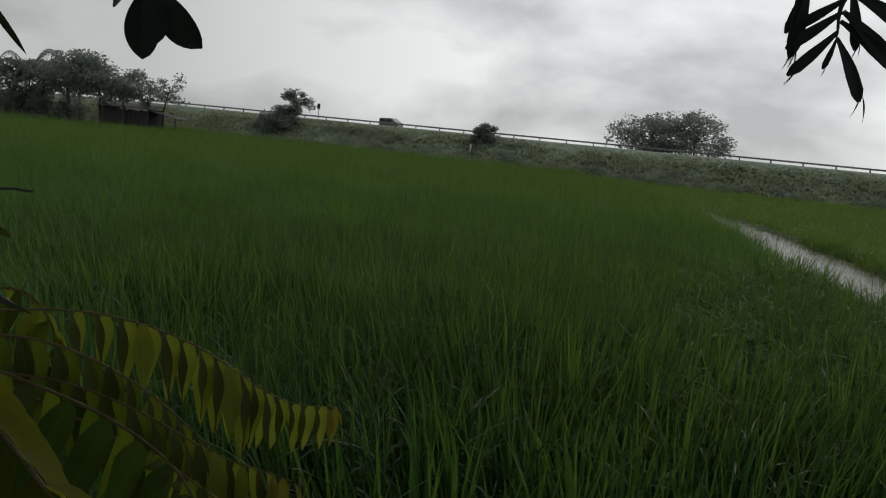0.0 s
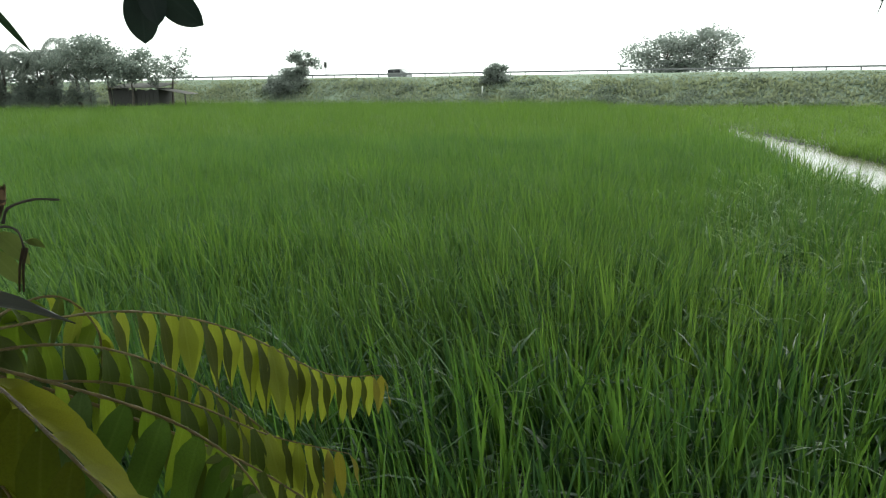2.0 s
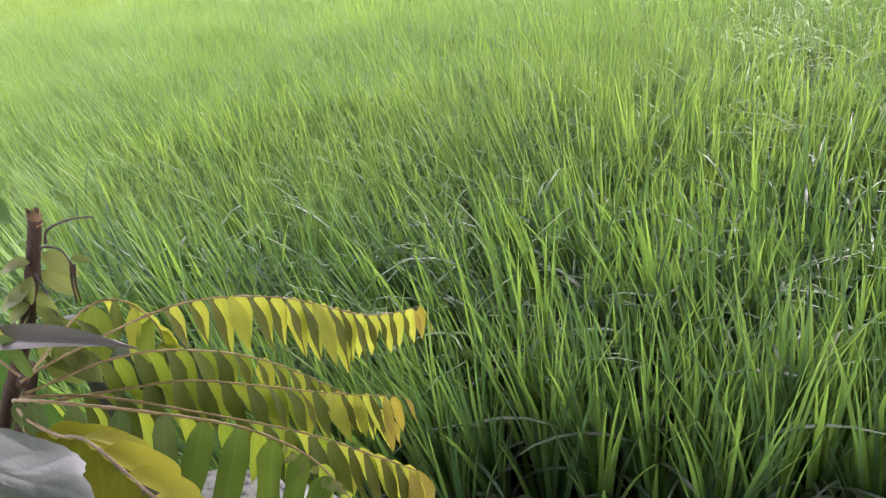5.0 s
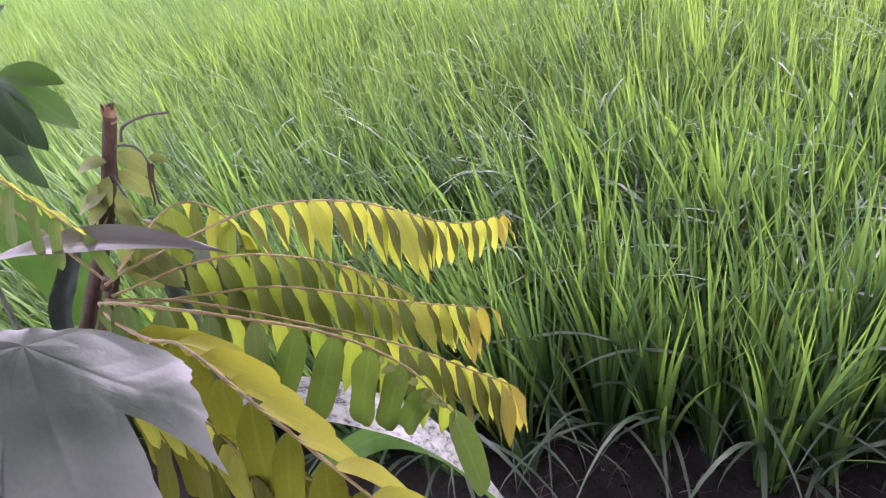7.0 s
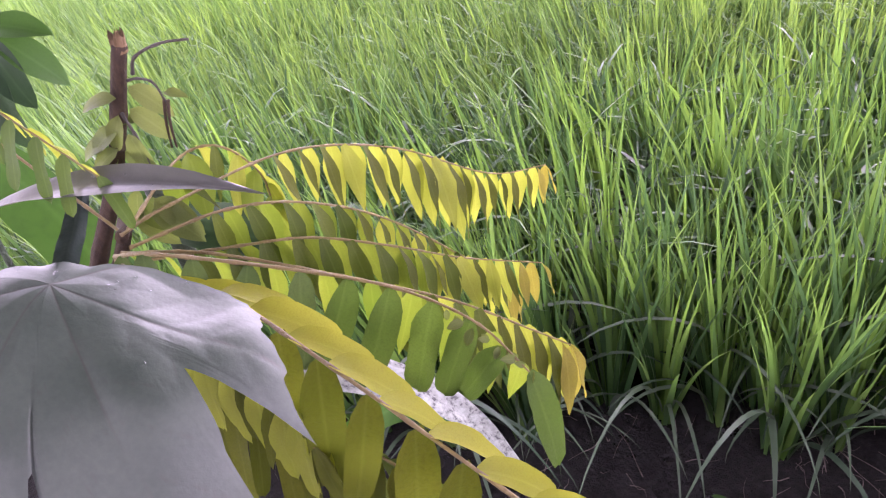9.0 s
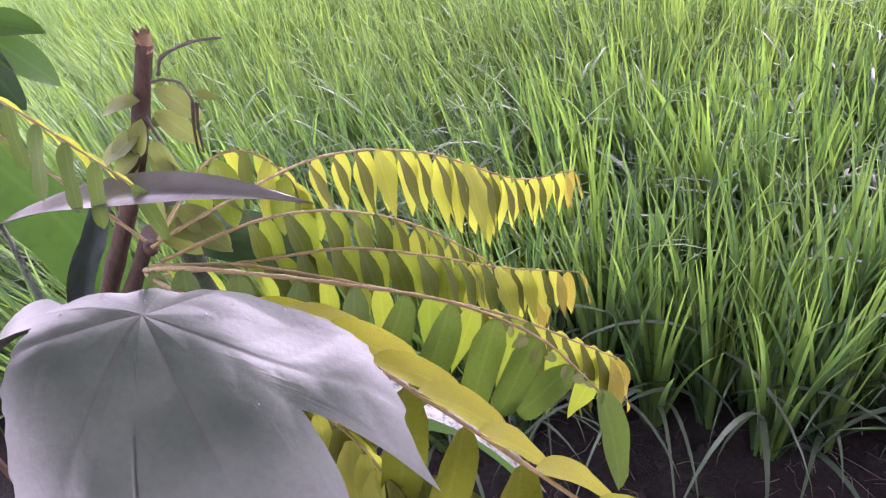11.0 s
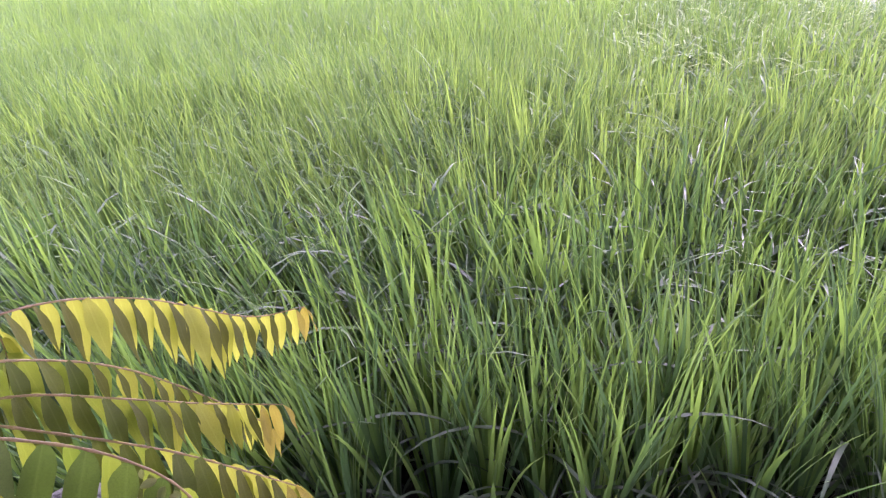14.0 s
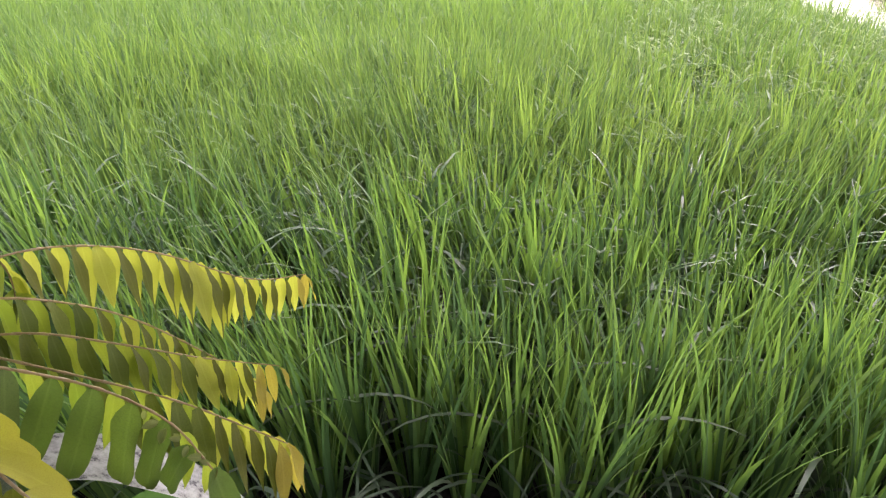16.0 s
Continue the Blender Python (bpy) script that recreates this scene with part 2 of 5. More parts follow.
PLANK = grainy("weathered_planks", ((0.3, (0.03, 0.03, 0.03)), (0.7, (0.065, 0.064, 0.062))), 8, 0.85, (6, 6, 1))
TIN = grainy("rusted_tin", ((0.35, (0.045, 0.04, 0.038)), (0.7, (0.09, 0.085, 0.08))), 2, 0.7, None, 0.2, 0.003, 0.4, 0.1)
WHITE = grainy("white_paint", ((0.3, (0.62, 0.63, 0.63)), (0.7, (0.78, 0.78, 0.77))), 4, 0.4)
GLASS_DARK = grainy("dark_window", ((0.3, (0.02, 0.022, 0.025)), (0.7, (0.03, 0.032, 0.035))), 2, 0.1)
RUBBER = grainy("tyre_rubber", ((0.3, (0.02, 0.02, 0.02)), (0.7, (0.035, 0.035, 0.035))), 20, 0.8)
TWIG = grainy("dry_litter", ((0.3, (0.06, 0.048, 0.042)), (0.7, (0.22, 0.175, 0.15))), 9, 0.7)
# slope colour also carries the grey of distance haze
SLOPE = grainy("hazed_overgrown_slope", ((0.35, (0.13, 0.17, 0.125)), (0.65, (0.20, 0.25, 0.185))), 0.5, 0.9, None, 0.8, 0.15)

GROUND_M = Mat("wet_mud", 0.55, 0.3)
_a = GROUND_M.noise(1.6, 7.0, 0.6)
_b = GROUND_M.noise(45.0, 6.0, 0.7)
GROUND_M.colour(GROUND_M.mix(0.5, GROUND_M.ramp(_a, (0.35, (0.005, 0.0045, 0.0045)), (0.7, (0.014, 0.012, 0.0115))),
                             GROUND_M.ramp(_b, (0.4, (0.005, 0.0045, 0.0045)), (0.7, (0.034, 0.028, 0.026)))))
GROUND_M.link(GROUND_M.ramp(_a, (0.42, (0.12, 0.12, 0.12)), (0.52, (0.75, 0.75, 0.75))), GROUND_M.b.inputs["Roughness"])
GROUND_M.bump(_b, 0.9, 0.03)
GROUND = GROUND_M.m

WATER_M = Mat("rain_dimpled_water", 0.16, 0.3)
WATER_M.colour(WATER_M.ramp(WATER_M.noise(0.8), (0.3, (0.10, 0.09, 0.075)), (0.7, (0.16, 0.145, 0.125))))
WATER_M.bump(WATER_M.noise(14.0, 4.0, 0.6), 0.35, 0.02)
WATER = WATER_M.m


# ------------------------------------------------------------------ building blocks
def mesh_object(name, bm, material, smooth=True):
    me = bpy.data.meshes.new(name)
    bm.to_mesh(me)
    bm.free()
    if smooth:
        me.polygons.foreach_set("use_smooth", [True] * len(me.polygons))
    me.materials.append(material)
    return new(name, me)


def thing(name, at, label, category, group="", kind=""):
    e = new(name)
    e.empty_display_size = 0.05
    e.location = at
    return tagged(e, label, category, group, kind)


def adopt(ob, parent):
    """Parts are modelled in world places; keep them there under the parent."""
    ob.parent = parent
    if parent.parent is None:
        ob.matrix_parent_inverse = Matrix.Translation(-Vector(parent.location))
    return ob


def part(name, bm, material, parent, label="", smooth=True):
    ob = adopt(mesh_object(name, bm, material, smooth), parent)
    return tagged(ob, label) if label else ob


def curve_points(ctrl, n):
    """A smooth line through a few control points (Catmull-Rom)."""
    c = [Vector(p) for p in ctrl]
    c = [c[0] * 2 - c[1]] + c + [c[-1] * 2 - c[-2]]
    out, spans = [], len(c) - 3
    for i in range(n):
        u = i / (n - 1) * spans
        k = min(int(u), spans - 1)
        t = u - k
        a, b, d, e = c[k:k + 4]
        out.append(0.5 * ((2 * b) + (d - a) * t + (2 * a - 5 * b + 4 * d - e) * t * t + (3 * b - a - 3 * d + e) * t ** 3))
    return out


def tube(bm, pts, r0, r1, sides=6, knot=0.0, every=0):
    """A tapering round stem along pts, with slight knots."""
    rings = []
    for i, p in enumerate(pts):
        d = (pts[min(i + 1, len(pts) - 1)] - pts[max(i - 1, 0)]).normalized()
        a = d.orthogonal().normalized() if not rings else (rings[-1][1] - d * rings[-1][1].dot(d)).normalized()
        b = d.cross(a)
        r = r0 + (r1 - r0) * i / max(1, len(pts) - 1)
        if every and i % every == 0:
            r *= 1 + knot
        rings.append(([bm.verts.new(p + r * (a * math.cos(k * math.tau / sides) + b * math.sin(k * math.tau / sides))) for k in range(sides)], a))
    for (u, _), (v, _) in zip(rings, rings[1:]):
        for k in range(sides):
            bm.faces.new((u[k], u[(k + 1) % sides], v[(k + 1) % sides], v[k]))
    bm.faces.new(rings[0][0][::-1])
    bm.faces.new(rings[-1][0])


def box(bm, lo, hi, turn=0.0, about=(0, 0)):
    vs = []
    for x in (lo[0], hi[0]):
        for y in (lo[1], hi[1]):
            for z in (lo[2], hi[2]):
                dx, dy = x - about[0], y - about[1]
                vs.append(bm.verts.new((about[0] + dx * math.cos(turn) - dy * math.sin(turn), about[1] + dx * math.sin(turn) + dy * math.cos(turn), z)))
    for f in ((0, 1, 3, 2), (4, 6, 7, 5), (0, 4, 5, 1), (2, 3, 7, 6), (0, 2, 6, 4), (1, 5, 7, 3)):
        bm.faces.new([vs[i] for i in f])


def ovate(s):
    return max(0.0, math.sin(math.pi * min(1, s) ** 0.85)) ** 0.75


def obovate(s):
    return max(0.0, math.sin(math.pi * min(1, s) ** 1.25)) ** 0.7


def lance(s):
    return max(0.0, math.sin(math.pi * s ** 0.85)) ** 0.85


def pointed(s):
    return (0.35 + 0.65 * min(1.0, s / 0.3) ** 0.8) * (1.0 if s < 0.38 else max(0.0, 1 - (s - 0.38) / 0.62) ** 0.75)


def oblong(s):
    return min(1.0, 0.3 + 0.7 * (s / 0.14) ** 0.7) * max(0.0, 1 - max(0.0, (s - 0.66) / 0.34) ** 2.3) ** 0.55


def strap(s):
    return min(1.0, 6 * s + 0.15) * (1 - s ** 3)


def leaf_mesh(name, shape, length, width, bend=0.4, fold=0.25, wave=0.0, n=8, across=2, twist=0.0, material=None, outline=None):
    """A leaf along +x with its upper face to +z: folded along the rib, bent down towards the tip."""
    rnd = random.Random(name)
    verts, faces, rib = [], [], []
    pos, ang = Vector((0, 0, 0)), 0.0
    m = 2 * across + 1
    for i in range(n + 1):
        s = i / n
        ang = bend * s
        d = Vector((math.cos(ang), 0, -math.sin(ang)))
        up = Vector((math.sin(ang), 0, math.cos(ang)))
        if i:
            pos = pos + d * length / n
        tw = Matrix.Rotation(twist * s, 3, d)
        side, up = tw @ Vector((0, 1, 0)), tw @ up
        for j in range(m):
            u = (j - across) / across
            hw = width / 2 * max(0.015, shape(s))
            ripple = wave * math.sin(9 * s + 2.1 * j + rnd.random() * 0.5) * abs(u)
            verts.append(pos + side * (u * hw) + up * (fold * hw * abs(u) + ripple))
            rib.append(1 - abs(u))
    for i in range(n):
        for j in range(m - 1):
            a = i * m + j
            faces.append((a, a + 1, a + m + 1, a + m))
    me = bpy.data.meshes.new(name)
    me.from_pydata([tuple(v) for v in verts], [], faces)
    me.attributes.new("rib", "FLOAT", "POINT").data.foreach_set("value", rib)
    me.polygons.foreach_set("use_smooth", [True] * len(faces))
    if material:
        me.materials.append(material)
    return me


def basis(origin, d, up, scale=1.0):
    """The place of a leaf: its length along d, its face towards up."""
    x = Vector(d).normalized()
    z = (Vector(up) - x * Vector(up).dot(x)).normalized()
    y = z.cross(x)
    m = Matrix((x, y, z)).transposed().to_4x4()
    return Matrix.Translation(origin) @ m @ Matrix.Scale(scale, 4)


def place_leaf(name, me, parent, origin, d, up, scale=1.0, label=""):
    ob = new(name, me)
    ob.matrix_basis = basis(origin, d, up, scale)
    adopt(ob, parent)
    return tagged(ob, label) if label else ob


def blades(name, spec, material):
    """Many thin arched blades in one mesh. spec: list of dicts of equal-length arrays
    (x, y, z, az, lean, bend, length, width, tone) with a count of segments."""
    V, F3, F4, AL, TN = [], [], [], [], []
    base = 0
    for s in spec:
        k = s["n"]
        N = len(s["x"])
        if not N:
            continue
        az = s["az"]
        hx, hy = np.cos(az), np.sin(az)
        face = az + np.pi / 2 + s["turn"]
        sx, sy = np.cos(face), np.sin(face)
        px, py, pz = s["x"].copy(), s["y"].copy(), s["z"].copy()
        rows = []
        for i in range(k + 1):
            u = i / k
            th = s["lean"] + s["bend"] * u ** 1.6
            if i:
                step = s["length"] / k
                px = px + hx * np.sin(th) * step
                py = py + hy * np.sin(th) * step
                pz = pz + np.cos(th) * step
            hw = 0.5 * s["width"] * (0.55 + 0.45 * min(1, u * 4)) * (1 - u ** 2.2)
            if i < k:
                rows.append(np.stack([px - sx * hw, py - sy * hw, pz], 1))
                rows.append(np.stack([px + sx * hw, py + sy * hw, pz], 1))
                AL += [np.full(N, u)] * 2
                TN += [s["tone"]] * 2
            else:
                rows.append(np.stack([px, py, pz], 1))
                AL.append(np.full(N, 1.0))
                TN.append(s["tone"])
        V += rows
        idx = np.arange(N)
        col = [base + r * N + idx for r in range(len(rows))]
        for i in range(k - 1):
            F4.append(np.stack([col[2 * i], col[2 * i + 1], col[2 * i + 3], col[2 * i + 2]], 1))
        F3.append(np.stack([col[2 * k - 2], col[2 * k - 1], col[2 * k]], 1))
        base += len(rows) * N
    V = np.concatenate(V)
    q = np.concatenate(F4) if F4 else np.zeros((0, 4), int)
    t = np.concatenate(F3)
    me = bpy.data.meshes.new(name)
    me.vertices.add(len(V))
    me.vertices.foreach_set("co", V.astype(np.float32).ravel())
    loops = np.concatenate([q.ravel(), t.ravel()])
    me.loops.add(len(loops))
    me.loops.foreach_set("vertex_index", loops.astype(np.int32))
    me.polygons.add(len(q) + len(t))
    starts = np.concatenate([np.arange(len(q)) * 4, len(q) * 4 + np.arange(len(t)) * 3])
    me.polygons.foreach_set("loop_start", starts.astype(np.int32))
    me.update(calc_edges=True)
    me.polygons.foreach_set("use_smooth", np.ones(len(q) + len(t), bool))
    for key, val in (("along", AL), ("tone", TN)):
        me.attributes.new(key, "FLOAT", "POINT").data.foreach_set("value", np.concatenate(val).astype(np.float32))
    me.materials.append(material)
    return new(name, me)


# ------------------------------------------------------------------ the ground
CANAL_Y = (8.0, 9.0, 11.0, 14.0, 18.0, 21.5, 23.5, 26.0, 30.0, 36.0, 47.0, 50.0)
CANAL_L = (5.9, 5.5, 5.35, 5.4, 5.7, 6.15, 6.5, 6.6, 6.8, 6.0, 4.3, 4.0)
CANAL_R = (6.1, 6.5, 6.9, 7.8, 8.2, 8.15, 8.0, 7.9, 7.7, 6.7, 4.9, 4.6)
FOOT, SLANT = 49.8, -0.22                           # the embankment's foot: y = FOOT + SLANT * x


def canal(y):
    return np.interp(y, CANAL_Y, CANAL_L), np.interp(y, CANAL_Y, CANAL_R)


def smooth(a, b, v):
    t = np.clip((v - a) / (b - a), 0, 1)
    return t * t * (3 - 2 * t)


def ground_z(x, y):
    bank = 0.62 * (1 - smooth(0.95, 1.7, y + 0.08 * np.sin(3.1 * x)))
    bank = bank + 0.03 * np.sin(1.7 * x + 0.6) * np.sin(2.3 * y) * (y < 40)
    l, r = canal(y)
    inside = smooth(l - 0.15, l + 0.35, x) * (1 - smooth(r - 0.35, r + 0.15, x)) * smooth(7.7, 8.6, y) * (1 - smooth(49, 50.5, y))
    bund = 0.06 * np.exp(-((x - r - 0.5) / 0.4) ** 2) * (y > 8) * (y < 48)
    return bank - 0.35 * inside + bund


def grid_axis(fine_lo, fine_hi, step, far, growth=1.25):
    v = list(np.arange(fine_lo, fine_hi, step))
    s, a, b = step, v[0], v[-1]
    lo, hi = [], []
    while a > -far:
        s *= growth
        a -= s
        lo.append(a)
    s = step
    while b < far:
        s *= growth
        b += s
        hi.append(b)
    return np.array(lo[::-1] + v + hi)


gx, gy = grid_axis(-4, 12, 0.16, 2500), grid_axis(-1, 30, 0.16, 2500)
X, Y = np.meshgrid(gx, gy)
Z = ground_z(X, Y)
gi = np.arange(len(gx) * len(gy)).reshape(len(gy), len(gx))
quads = np.stack([gi[:-1, :-1], gi[:-1, 1:], gi[1:, 1:], gi[1:, :-1]], -1).reshape(-1, 4)
me = bpy.data.meshes.new("ground")
me.from_pydata(np.stack([X.ravel(), Y.ravel(), Z.ravel()], 1).tolist(), [], quads.tolist())
me.polygons.foreach_set("use_smooth", [True] * len(quads))
me.materials.append(GROUND)
tagged(new("ground", me), "dark wet mud of a flooded rice paddy", "ground", kind="structure")

bm = bmesh.new()
prev = None
for y in np.arange(7.9, 50.2, 0.35):
    l, r = canal(y)
    row = [bm.verts.new((l - 0.12 + (r - l + 0.24) * k / 6, y, 0.045)) for k in range(7)]
    if prev:
        for k in range(6):
            bm.faces.new((prev[k], prev[k + 1], row[k + 1], row[k]))
    prev = row
tagged(mesh_object("water", bm, WATER), "pale grey water of a ditch, dimpled by rain", "water", kind="structure")


# ------------------------------------------------------------------ embankment, road and rail
def along_bank(u, off, z):
    """A place u metres along the embankment and off metres behind its foot."""
    n = math.hypot(1, SLANT)
    return Vector((u / n - off * SLANT / n, FOOT + SLANT * u / n + off / n, z))


bm = bmesh.new()
prof = [(-1.5, -0.1), (0, 0.15), (1.3, 0.75), (2.9, 1.62), (4.2, 2.20), (5.0, 2.28), (5.6, 1.85), (11.5, 1.85), (13.0, 1.6), (18.0, -0.1)]
rows = []
for u in np.arange(-160, 200, 1.5):
    row = []
    for o, z in prof:
        w = 0.18 * noise.noise(Vector((u * 0.21, o * 0.6, 3))) if 0 <= o < 4.5 else 0
        row.append(bm.verts.new(along_bank(u, o + w, z + w * 0.8)))
    rows.append(row)
for a, b in zip(rows, rows[1:]):
    for k in range(len(prof) - 1):
        bm.faces.new((a[k], b[k], b[k + 1], a[k + 1]))
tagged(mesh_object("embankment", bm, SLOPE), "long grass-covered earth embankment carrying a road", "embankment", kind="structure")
bm = bmesh.new()
for u in np.arange(-160, 198, 4.0):
    a = [along_bank(u, 5.7, 1.83), along_bank(u, 11.2, 1.83), along_bank(u + 4, 11.2, 1.83), along_bank(u + 4, 5.7, 1.83)]
    b = [bm.verts.new(p + Vector((0, 0, 0.03))) for p in a]
    bm.faces.new(b[::-1])
tagged(mesh_object("road", bm, ASPHALT), "wet grey asphalt road on top of the embankment", "road", kind="structure")


def guardrail():
    rail = thing("guardrail", along_bank(0, 5.1, 2.08), "long low galvanised steel guardrail along the road", "guardrail")
    bm = bmesh.new()
    pr = ((0.0, 0.36), (0.03, 0.39), (0.0, 0.42), (0.03, 0.45), (0.0, 0.48), (-0.03, 0.48), (-0.03, 0.36))
    ends = []
    for u in (-120, 90):
        ends.append([bm.verts.new(along_bank(u, 5.1 - o, 2.08 + z)) for o, z in pr])
    for k in range(len(pr)):
        bm.faces.new((ends[0][k], ends[0][(k + 1) % len(pr)], ends[1][(k + 1) % len(pr)], ends[1][k]))
    part("beam", bm, STEEL, rail, "", False)
    post = bmesh.new()
    box(post, (-0.035, -0.05, -0.3), (0.035, 0.05, 0.46))
    first = mesh_object("post", post, STEEL, False)
    for i, u in enumerate(np.arange(-70, 62, 2.0)):
        p = first if i == 0 else new("post", first.data)
        p.location = along_bank(u, 5.22, 2.08)
        adopt(p, rail)


guardrail()


def crown_leaves(bm, centre, radius, count, size, rnd):
    """Small bent leaf clumps scattered through a lumpy cloud."""
    for _ in range(count):
        d = Vector((rnd.gauss(0, 1), rnd.gauss(0, 1), rnd.gauss(0, 1))).normalized()
        p = centre + Vector((d.x * radius[0], d.y * radius[1], d.z * radius[2])) * rnd.random() ** 0.4
        a = Vector((rnd.gauss(0, 1), rnd.gauss(0, 1), rnd.gauss(0, 0.6))).normalized()
        b = a.orthogonal().normalized()
        b = Matrix.Rotation(rnd.random() * 6.28, 3, a) @ b
        s = size * rnd.uniform(0.6, 1.4)
        v = [bm.verts.new(p + a * x * s + b * y * s + a.cross(b) * z * s) for x, y, z in ((0, 0, 0), (0.5, 0.3, 0.1), (1.1, 0, -0.1), (0.5, -0.3, 0.1))]
        bm.faces.new((v[0], v[1], v[2]))
        bm.faces.new((v[0], v[2], v[3]))


def tree(name, base, height, spread, label, seed, crown=CROWN, trunk=0.45, lumps=14, leaves=150, size=0.22, lean=0.0, flat=1.0, bole=0.11, reach=0.0, deep=0.7):
    rnd = random.Random(seed)
    base = Vector(base)
    root = thing(name, base, label, "tree" if height > 2.4 else "bush")
    bm = bmesh.new()
    top = base + Vector((lean * height, reach, height * 0.7))
    mid = base + Vector((lean * height * 0.3, 0.1 + 0.3 * reach, height * trunk))
    tube(bm, curve_points((base - Vector((0, 0, 0.15)), base.lerp(mid, 0.5) + Vector((0.05 * height * rnd.uniform(-1, 1), 0, 0)), mid, top), 9), bole * height / 5, 0.03, 7)
    cb = bmesh.new()
    for i in range(lumps):
        a = rnd.random() * 6.283
        q = rnd.random() ** 0.6
        zz = rnd.uniform(trunk, 0.93)
        taper = 1.15 - abs(zz - 0.62) * 1.5 if trunk > 0.12 else 1.0 - 0.75 * zz * zz
        c = base + Vector((lean * height * zz + math.cos(a) * spread * q * taper, reach + math.sin(a) * spread * q * taper * deep, height * zz))
        start = mid.lerp(top, rnd.uniform(0, 0.7))
        tube(bm, curve_points((start, start.lerp(c, 0.5) + Vector((0, 0, 0.06 * height)), c), 5), 0.028 * height / 5, 0.012, 5)
        r = spread * rnd.uniform(0.22, 0.4)
        crown_leaves(cb, c, (r, r, r * 0.65 * flat), leaves, size, rnd)
    part("trunk", bm, TREE_BARK, root)
    part("crown", cb, crown, root, "", False)
    return root


def palm(base, height, label, seed, fronds=15, reach=2.3):
    rnd = random.Random(seed)
    base = Vector(base)
    root = thing("coconut_palm", base, label, "palm tree", "palms by the hut")
    bm = bmesh.new()
    top = base + Vector((rnd.uniform(-0.5, 0.5), 0, height))
    tube(bm, curve_points((base - Vector((0, 0, 0.2)), base.lerp(top, 0.5) + Vector((0.15, 0, 0)), top), 12), 0.15, 0.09, 8, 0.1, 2)
    part("trunk", bm, TREE_BARK, root)
    for i in range(fronds):
        a = i / fronds * 6.283 + rnd.uniform(-0.2, 0.2)
        lift = rnd.uniform(-0.35, 1.0)
        out = Vector((math.cos(a), math.sin(a) * 0.8, 0))
        n = 15
        pts = curve_points((top, top + out * reach * 0.45 + Vector((0, 0, 0.55 * lift * reach)), top + out * reach * 0.85 + Vector((0, 0, (0.5 * lift - 0.25) * reach)), top + out * reach * 1.02 + Vector((0, 0, (0.35 * lift - 0.75) * reach))), n)
        fb = bmesh.new()
        tube(fb, pts, 0.03, 0.008, 4)
        for k in range(1, n):
            d = (pts[k] - pts[k - 1]).normalized()
            side = d.cross(Vector((0, 0, 1))).normalized()
            ln = 0.62 * math.sin(math.pi * (0.12 + 0.8 * k / n)) * reach / 2.3
            for sgn in (-1, 1):
                for sub in (0, 0.5):
                    p = pts[k - 1].lerp(pts[k], sub)
                    w = d * 0.035
                    q = p + side * sgn * ln * 0.55 + d * ln * 0.35 - Vector((0, 0, ln * 0.15))
                    e = p + side * sgn * ln * 0.75 + d * ln * 0.5 - Vector((0, 0, ln * 0.65))
                    v = [fb.verts.new(z) for z in (p - w, p + w, q + w, q - w, e)]
                    fb.faces.new((v[0], v[1], v[2], v[3]))
                    fb.faces.new((v[3], v[2], v[4]))
        part("frond", fb, PALM, root, "", False)


tree("roadside_tree", along_bank(7.6, 13.2, 1.0), 4.2, 2.9, "wide round-headed tree growing behind the road", 5, CROWN_HAZED, 0.3, 46, 120, 0.2, 0, 1.0)
tree("roadside_tree", along_bank(11.0, 13.4, 1.0), 4.7, 3.0, "round-headed tree with a dense crown behind the road", 9, CROWN_HAZED, 0.3, 46, 120, 0.2, 0, 1.0)
tree("slope_tree", along_bank(-19.6, 2.9, 1.5), 2.9, 1.15, "small ragged tree on the embankment slope", 6, CROWN_HAZED, 0.30, 26, 90, 0.17, 0.05, 1.3)
tree("slope_bush", along_bank(-20.8, 2.4, 1.25), 1.7, 1.9, "broad bush beside a small tree on the slope", 36, CROWN_HAZED, 0.06, 46, 120, 0.17)
tree("slope_bush", along_bank(-3.6, 3.3, 1.75), 1.25, 1.3, "rounded bush on the embankment slope", 7, CROWN_HAZED, 0.06, 30, 160, 0.15)
tree("verge_sapling", along_bank(4.9, 5.3, 2.0), 1.1, 0.4, "thin sapling beside the guardrail", 8, CROWN_HAZED, 0.3, 5, 40, 0.09)

# trees with leaves hanging overhead, unseen crowns spread to shade the field's edge
shade = tree("shade_tree", (-2.6, 0.1, 0.6), 7.6, 4.4, "leafy tree, its unseen crown added to shade the field edge", 41, CROWN, 0.60, 96, 260, 0.28, 0.2, reach=1.0, deep=1.3)
# second unseen tree, added to darken the near rice on the right
tree("shade_tree", (3.2, 0.2, 0.6), 7.8, 5.2, "leafy tree, its unseen crown added to shade the field edge", 42, CROWN, 0.60, 100, 260, 0.28, 0.04, reach=1.3, deep=1.25)

# unseen tree behind the camera, added to block low rear sky light
tree("shade_tree", (0.3, -8.2, 0.6), 6.4, 4.6, "unseen dense tree added to block the sky behind", 43, CROWN, 0.10, 100, 220, 0.3)

# trees and hut at the field's far corner
HX, HY, HZ = -29.6, 50.4, 0.35
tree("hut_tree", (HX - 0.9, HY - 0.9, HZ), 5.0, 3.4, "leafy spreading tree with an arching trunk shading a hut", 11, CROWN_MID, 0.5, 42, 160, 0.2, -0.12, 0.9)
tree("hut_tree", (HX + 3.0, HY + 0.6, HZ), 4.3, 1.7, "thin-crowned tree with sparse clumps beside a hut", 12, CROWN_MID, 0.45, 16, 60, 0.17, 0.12)
